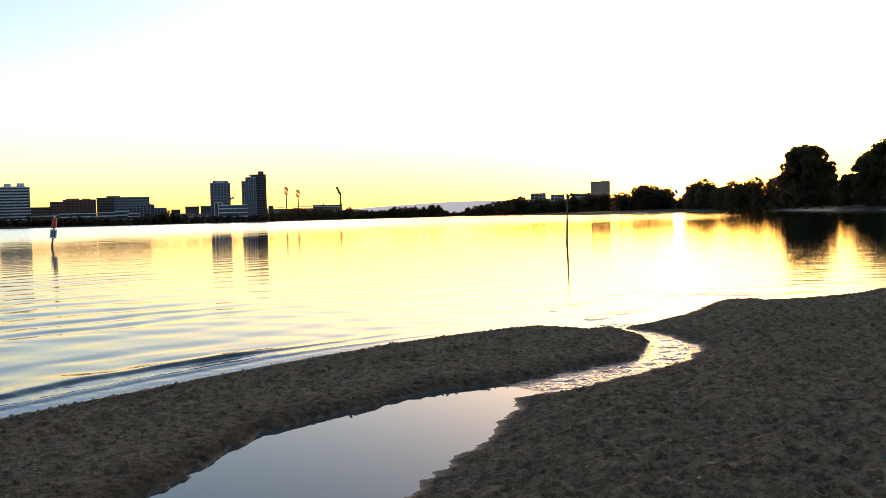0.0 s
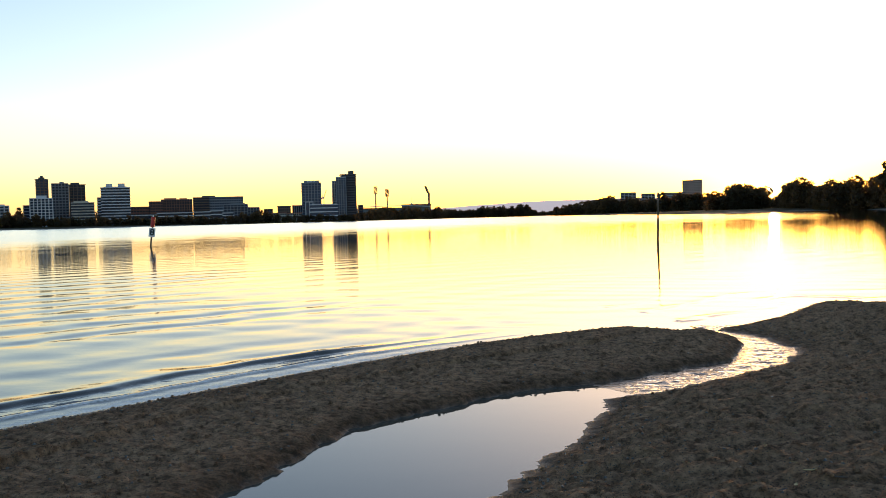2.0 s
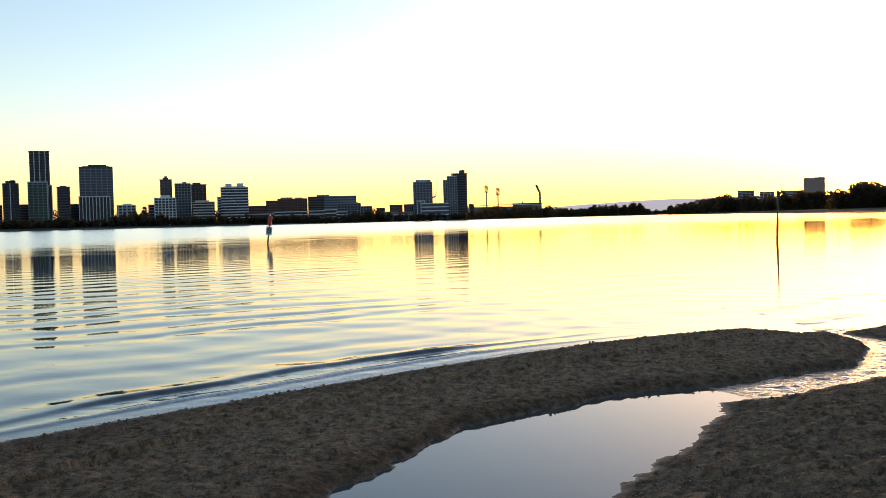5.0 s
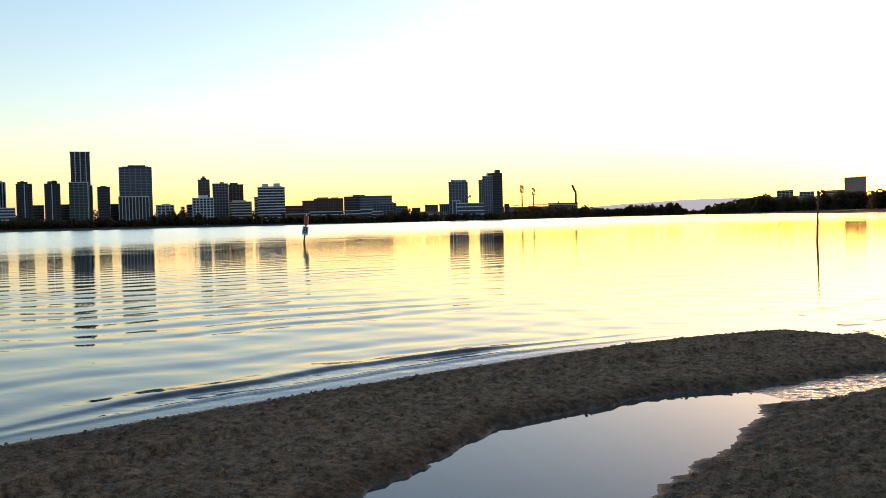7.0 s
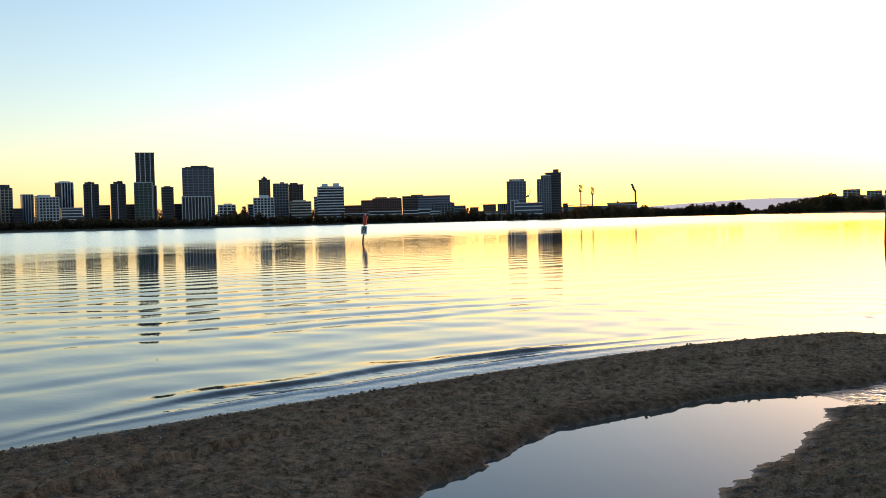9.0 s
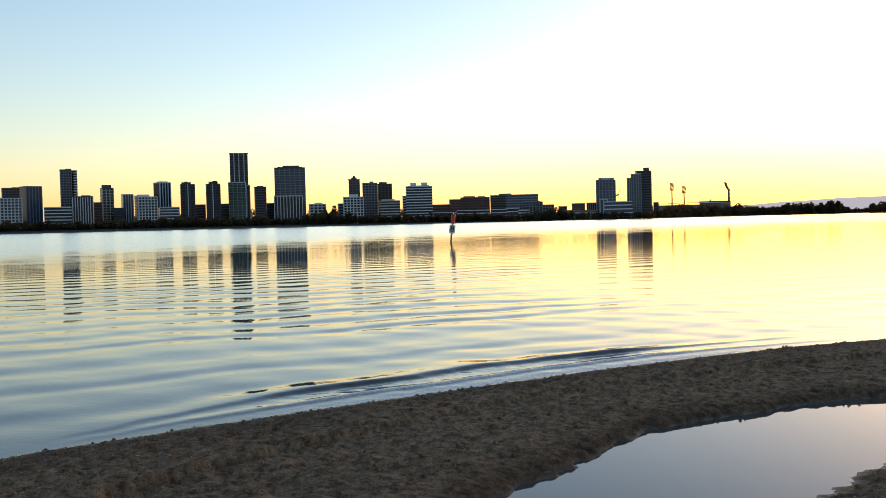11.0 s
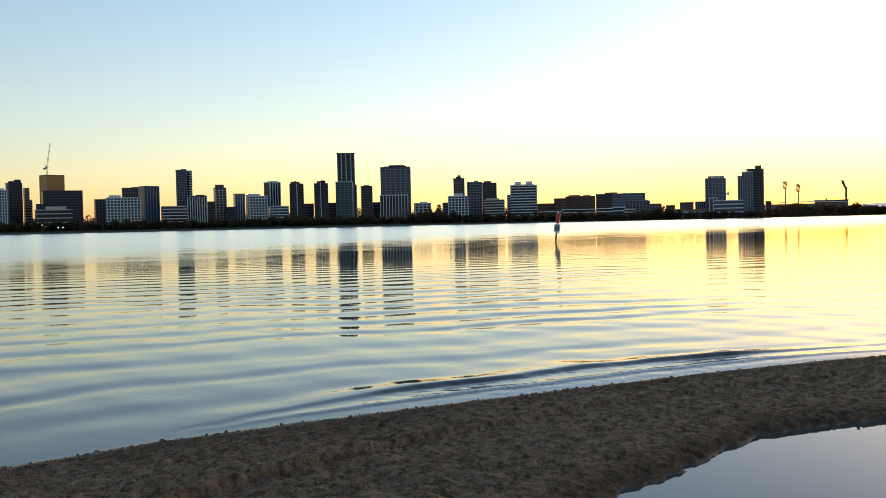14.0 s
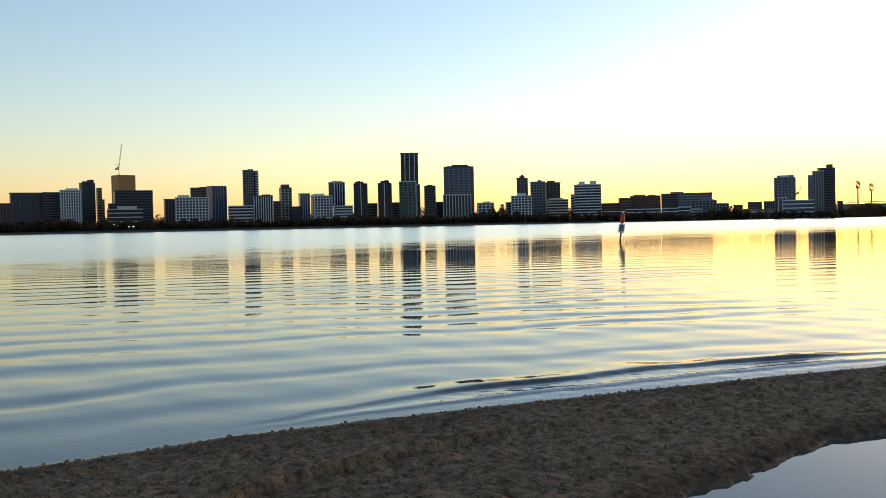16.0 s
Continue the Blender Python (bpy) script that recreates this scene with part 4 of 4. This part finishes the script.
tree_belt("shore_trees", [(18, 1240, 9), (15.5, 1262, 18), (14.5, 1262, 9), (12, 1262, 10), (10.3, 1290, 9), (8.5, 1450, 18), (5, 1640, 19)],
          26000, 1.5, 2, "dark belt of trees before the stadium")
tree_belt("shore_trees", [(5.6, 1660, 19), (4, 1700, 14), (2.3, 1750, 19), (0.3, 1800, 21), (-0.4, 1850, 8), (-2, 1850, 9)],
          20000, 1.7, 3, "low dark woods on the far bank")
tree_belt("shore_trees", [(-1.4, 1700, 14), (-3.2, 1600, 22), (-4.4, 1500, 26), (-6, 1450, 26), (-8, 1400, 28), (-10.5, 1350, 24)],
          30000, 1.8, 4, "dark woods on the far bank")
tree_belt("point_trees", [(-10, 820, 16), (-11.2, 820, 20), (-11.8, 820, 24), (-12.4, 820, 21), (-13.0, 830, 18), (-13.4, 840, 12)], 20000, 1.0, 5, "dark woods on the point beside the rising sun")
tree_belt("point_trees", [(-13.5, 840, 9), (-13.95, 840, 12), (-14.4, 760, 19), (-15.1, 720, 23), (-15.6, 700, 16), (-16.5, 650, 18), (-18, 620, 19), (-19.5, 600, 19), (-23, 560, 18), (-27, 540, 18)],
          60000, 0.95, 6, "dark woods along the point")
tree(-19.8, 430, 18, 6.5, 1, 8000)
tree(-20.45, 420, 25.2, 11.5, 12, 15000, label="tall broad dark evergreen tree on the shore")
tree(-21.2, 430, 19, 7, 3, 7000)
tree(-22.6, 440, 14, 5, 4, 4500, label="small dark evergreen tree between two larger ones")
tree(-23.75, 405, 22, 8, 5, 9000)
tree(-24.8, 400, 25, 11, 6, 11000, label="tall broad dark evergreen tree on the shore")
tree(-25.6, 395, 24, 11, 7, 9000)
tree(28.53, 1225, 25, 4, 8, 900, 0.9, 2.0, label="slender pine standing among the foreshore trees")


# ---- channel markers ----
def speed_marker():
    root = thing("channel_marker", spot(21.78, 83.2, 0), 21.8)
    tagged(root, "leaning red channel marker pole with a white number board", "channel marker")
    lean = 0.13
    at = lambda z: Vector((lean * z, 0, z))
    part("pole", rod(at(-1.2), at(1.9), 0.075, 0.065, 10), TIMBER, root)
    board = part("board", box(-0.25, 0.25, -0.03, 0.03, -0.36, 0.36, bevel=0.012), SIGN_WHITE, root, "white number board")
    board.matrix_basis = pose(lean * 1.13, -0.11, 1.13, 0, 7.4, 0)
    text = bpy.data.curves.new("number", 'FONT')
    text.body, text.size, text.align_x, text.align_y, text.extrude = "8", 0.72, 'CENTER', 'CENTER', 0.004
    text.offset = 0.022
    ob = new("number", text)
    ob.data.materials.append(BLACK)
    ob.parent = board
    ob.matrix_basis = pose(0, -0.036, 0, 90, 0, 0)
    tagged(ob, "black number eight")
    bm = rod((0, 0, 1.58), (0, 0, 2.4), 0.17, 0.17, 16)
    top = part("topmark", bm, RED_PAINT, root, "red can topmark")
    top.matrix_basis = pose(lean * 0.3, 0, 0, 0, 6, 0)
    part("lamp", rod((0.285, 0, 2.38), (0.3, 0, 2.54), 0.06, 0.04, 8), SIGN_WHITE, root)


def mooring_pole():
    root = thing("channel_pole", spot(-7.2, 57.4, 0), -7.2)
    tagged(root, "thin dark leaning timber pole standing in the lake", "pole")
    part("pole", rod((0, 0, -1.2), (0.07, 0, 1.4), 0.075, 0.06, 10), TIMBER, root)
    part("mast", rod((0.07, 0, 1.4), (0.1, 0, 2.72), 0.045, 0.04, 8), TIMBER, root)
    part("lamp", rod((0.1, 0, 2.62), (0.1, 0, 2.86), 0.085, 0.06, 10), CHARCOAL, root)
    part("bracket", box(0.0, 0.2, -0.05, 0.05, 2.5, 2.56), CHARCOAL, root)


speed_marker()
mooring_pole()


# ---- the strand line: pebbles, shells, straw and twigs ----
def ground_at(points):
    p = np.asarray(points, float)
    z, e, wet, lk = land(p[:, 0], p[:, 1])
    return z, e


def strand():
    rng = np.random.default_rng(12)
    line = COAST[16:N_LAKE] + COAST[N_LAKE - 40:N_LAKE] + COAST[N_SPIT + 16:N_SPIT + 60] + COAST[N_SPIT + 90:N_SPIT + 160]
    pts = []
    while len(pts) < 12000:
        q = line[rng.integers(len(line))]
        off = rng.normal(0, 0.5)
        pts.append((q[0] + rng.normal(0, 0.42) + off * 0.3, q[1] + rng.normal(0, 0.42)))
    z, e = ground_at(pts)
    keep = (e > 0.14) & (e < 1.2)
    verts, faces = [], []
    cube = np.array([(-1, -1, -0.5), (1, -0.8, -0.5), (0.9, 1, -0.5), (-0.8, 0.9, -0.5), (-0.5, -0.6, 0.6), (0.6, -0.4, 0.5), (0.4, 0.6, 0.7), (-0.5, 0.5, 0.5)])
    quads = np.array([(0, 3, 2, 1), (4, 5, 6, 7), (0, 1, 5, 4), (1, 2, 6, 5), (2, 3, 7, 6), (3, 0, 4, 7)])
    for (x, y), zz, k in zip(pts, z, keep):
        if not k:
            continue
        s = 0.0025 + 0.011 * rng.uniform() ** 5
        a = rng.uniform(0, 6.28)
        r = np.array(((math.cos(a), -math.sin(a), 0), (math.sin(a), math.cos(a), 0), (0, 0, 1)))
        faces.append(quads + 8 * len(verts))
        verts.append((cube * rng.uniform(0.6, 1.3, (8, 3)) * s) @ r.T + (x, y, max(zz, 0.003) + s * 0.1))
    tagged(sheet("pebbles", np.concatenate(verts), np.concatenate(faces), PEBBLE, smooth=False),
           "dark pebbles and weed scraps strewn along the waterline", "pebbles", kind="stuff")


strand()


def crumbs(name, count, low, high, mat, seed, label, category, shore=0.05):
    """Loose bits strewn over the whole beach."""
    rng = np.random.default_rng(seed)
    x, y = rng.uniform(-7.2, 9.5, count), 3.6 + 16.8 * rng.uniform(0, 1, count) ** 1.4
    z, e, wet, lk = land(x, y)
    size = low + (high - low) * rng.uniform(0, 1, count) ** 3
    ok = (e > shore) & (e < 14)
    x, y, z, size = x[ok], y[ok], z[ok], size[ok]
    n = len(x)
    shape = np.array([(-1, -0.7, -0.5), (0.8, -1, -0.5), (1, 0.8, -0.5), (-0.8, 0.9, -0.5), (-0.5, -0.4, 0.5), (0.5, -0.5, 0.6), (0.4, 0.5, 0.45), (-0.5, 0.5, 0.55)])
    quads = np.array([(4, 5, 6, 7), (0, 1, 5, 4), (1, 2, 6, 5), (2, 3, 7, 6), (3, 0, 4, 7)])
    v = shape[None] * rng.uniform(0.55, 1.35, (n, 8, 3)) * size[:, None, None]
    a = rng.uniform(0, 6.28, n)
    c, s_ = np.cos(a)[:, None], np.sin(a)[:, None]
    v = np.stack([v[..., 0] * c - v[..., 1] * s_, v[..., 0] * s_ + v[..., 1] * c, v[..., 2]], -1)
    v += np.stack([x, y, z + 0.3 * size], -1)[:, None]
    f = (quads[None] + 8 * np.arange(n)[:, None, None]).reshape(-1, 4)
    drop(v)
    return tagged(sheet(name, v.reshape(-1, 3), f, mat, smooth=False), label, category, kind="stuff")


def drop(v):
    """Settle bits on the trodden surface."""
    me = bpy.data.objects["ground"].data
    if not settled:
        co = np.empty(len(me.vertices) * 3, np.float32)
        me.vertices.foreach_get("co", co)
        co = co.reshape(-1, 3)
        nx = int(np.argmax(np.abs(np.diff(co[:, 1])) > 0)) + 1
        settled.update(z=co[:, 2].reshape(-1, nx), x=co[:nx, 0], y=co[::nx, 1])
    i = np.clip(np.searchsorted(settled["x"], v[:, 0, 0]), 0, len(settled["x"]) - 1)
    j = np.clip(np.searchsorted(settled["y"], v[:, 0, 1]), 0, len(settled["y"]) - 1)
    base = v[:, :, 2].min(1)
    v[:, :, 2] += (settled["z"][j, i] - base - 0.002)[:, None]


settled = {}
crumbs("sand_clods", 45000, 0.003, 0.02, SAND, 31, "small trodden clods of damp sand", "sand", 0.14)
crumbs("weed_scraps", 16000, 0.002, 0.013, PEBBLE, 32, "dark scraps of dried weed on the sand", "weed", 0.1)
crumbs("shell_bits", 500, 0.002, 0.007, SHELL, 33, "pale broken shell bits on the sand", "shells")


def height_here(x, y):
    v = np.array([[[x, y, 0.0]]])
    drop(v)
    return float(v[0, 0, 2])


def stick(x, y, length, turn, thick, mat, name, label, category, bend=0.12, branch=False):
    """A bent stick or stalk lying on the sand."""
    rng = random.Random(int(x * 1000 + y * 77))
    bm = bmesh.new()
    n, last = 7, None
    for k in range(n + 1):
        t = k / n - 0.5
        q = Vector((t * length, bend * length * (t * t * 4 - 0.5) * 0.5 + rng.uniform(-0.01, 0.01) * length, thick + abs(t) * 0.02 * length))
        if last is not None:
            rod(last, q, thick * (1.05 - 0.5 * (k - 1) / n), thick * (1.05 - 0.5 * k / n), 6, bm)
        last = q
    if branch:
        rod((0.1 * length, 0, thick), (0.24 * length, 0.13 * length, thick * 2.5), thick * 0.6, thick * 0.3, 5, bm)
    ob = part(name, bm, mat)
    ob.matrix_basis = pose(x, y, height_here(x, y), 0, 0, turn)
    return tagged(ob, label, category)


def fallen_leaf(x, y, length, turn, mat, label):
    """A curled dry leaf with some thickness."""
    bm = bmesh.new()
    rows = []
    for k in range(6):
        t = k / 5
        w = length * 0.16 * math.sin(math.pi * (0.08 + 0.84 * t))
        up = 0.004 + length * 0.16 * (t - 0.5) ** 2 * 4 * 0.5
        rows.append([bm.verts.new((length * (t - 0.5), s * w, up + (0.25 * w if s else 0) + dz)) for dz in (0.0, 0.0016) for s in (-1, 0, 1)])
    for a, c in zip(rows, rows[1:]):
        for o in (0, 3):
            for k in (0, 1):
                bm.faces.new((a[o + k], c[o + k], c[o + k + 1], a[o + k + 1]))
        bm.faces.new((a[0], a[3], c[3], c[0]))
        bm.faces.new((a[2], c[2], c[5], a[5]))
    ob = part("fallen_leaf", bm, mat)
    ob.matrix_basis = pose(x, y, height_here(x, y), 0, 0, turn)
    return tagged(ob, label, "leaf", "litter on the sand")


stick(3.06, 7.6, 0.34, 4, 0.006, TWIG, "twig", "thin dark straight twig lying on the sand", "twig")
stick(1.19, 5.45, 0.42, 2, 0.008, TWIG, "twig", "dark forked stick among weed scraps", "twig", branch=True)
stick(2.2, 8.6, 0.2, -20, 0.006, TWIG, "twig", "short dark bent twig on the sand", "twig", 0.3)
stick(-3.9, 6.9, 0.16, 30, 0.006, TWIG, "twig", "short dark bent twig on the sand", "twig", 0.3)
for k, (x, y, l, a) in enumerate([(1.52, 6.72, 0.09, 80), (2.18, 6.61, 0.11, 60), (1.59, 6.2, 0.14, 100), (1.28, 6.31, 0.1, -30), (2.55, 7.54, 0.08, 20), (3.01, 9.02, 0.14, 40),
                                  (3.34, 9.2, 0.12, 110), (1.0, 6.5, 0.12, -15), (1.85, 7.3, 0.1, 130), (0.78, 6.29, 0.11, 15), (2.9, 6.8, 0.12, -40)]):
    stick(x, y, l, a, 0.0022, STRAW, "straw", "dry yellow stalk of straw on the sand", "straw", 0.35)
for x, y, l, a in ((1.58, 5.89, 0.085, 10), (1.45, 5.7, 0.06, 70), (3.55, 9.69, 0.07, 30), (2.6, 8.0, 0.05, 100)):
    fallen_leaf(x, y, l, a, STRAW, "curled dry yellow leaf on the sand")
for x, y, l, a in ((1.35, 5.6, 0.09, 40), (1.7, 5.75, 0.1, -30), (1.1, 5.9, 0.08, 80), (3.1, 8.9, 0.1, 15)):
    fallen_leaf(x, y, l, a, TWIG, "curled dark decayed leaf on the sand")


def street_lamp(yaw, metres, z, glow):
    root = thing("street_lamp", spot(yaw, metres, LAND), yaw)
    tagged(root, "foreshore street lamp still glowing at dawn", "street lamp", "lamps on the foreshore")
    part("pole", rod((0, 0, 0), (0, 0, z), 0.12, 0.08, 8), STEEL, root)
    part("arm", rod((0, 0, z), (0, -1.4, z + 0.3), 0.06, 0.05, 6), STEEL, root)
    m = bpy.data.materials.new("lamp_glow")
    m.use_nodes = True
    b = m.node_tree.nodes["Principled BSDF"]
    b.inputs["Emission Color"].default_value, b.inputs["Emission Strength"].default_value = (*glow, 1), 1.5
    part("lamp_head", box(-0.5, 0.5, -1.9, -1.2, z + 0.05, z + 0.5, bevel=0.1), m, root)


street_lamp(50.6, 1170, 7, (1.0, 0.55, 0.25))
street_lamp(49.8, 1168, 3.6, (0.9, 1.0, 0.95))
street_lamp(49.55, 1168, 3.8, (0.7, 1.0, 0.85))
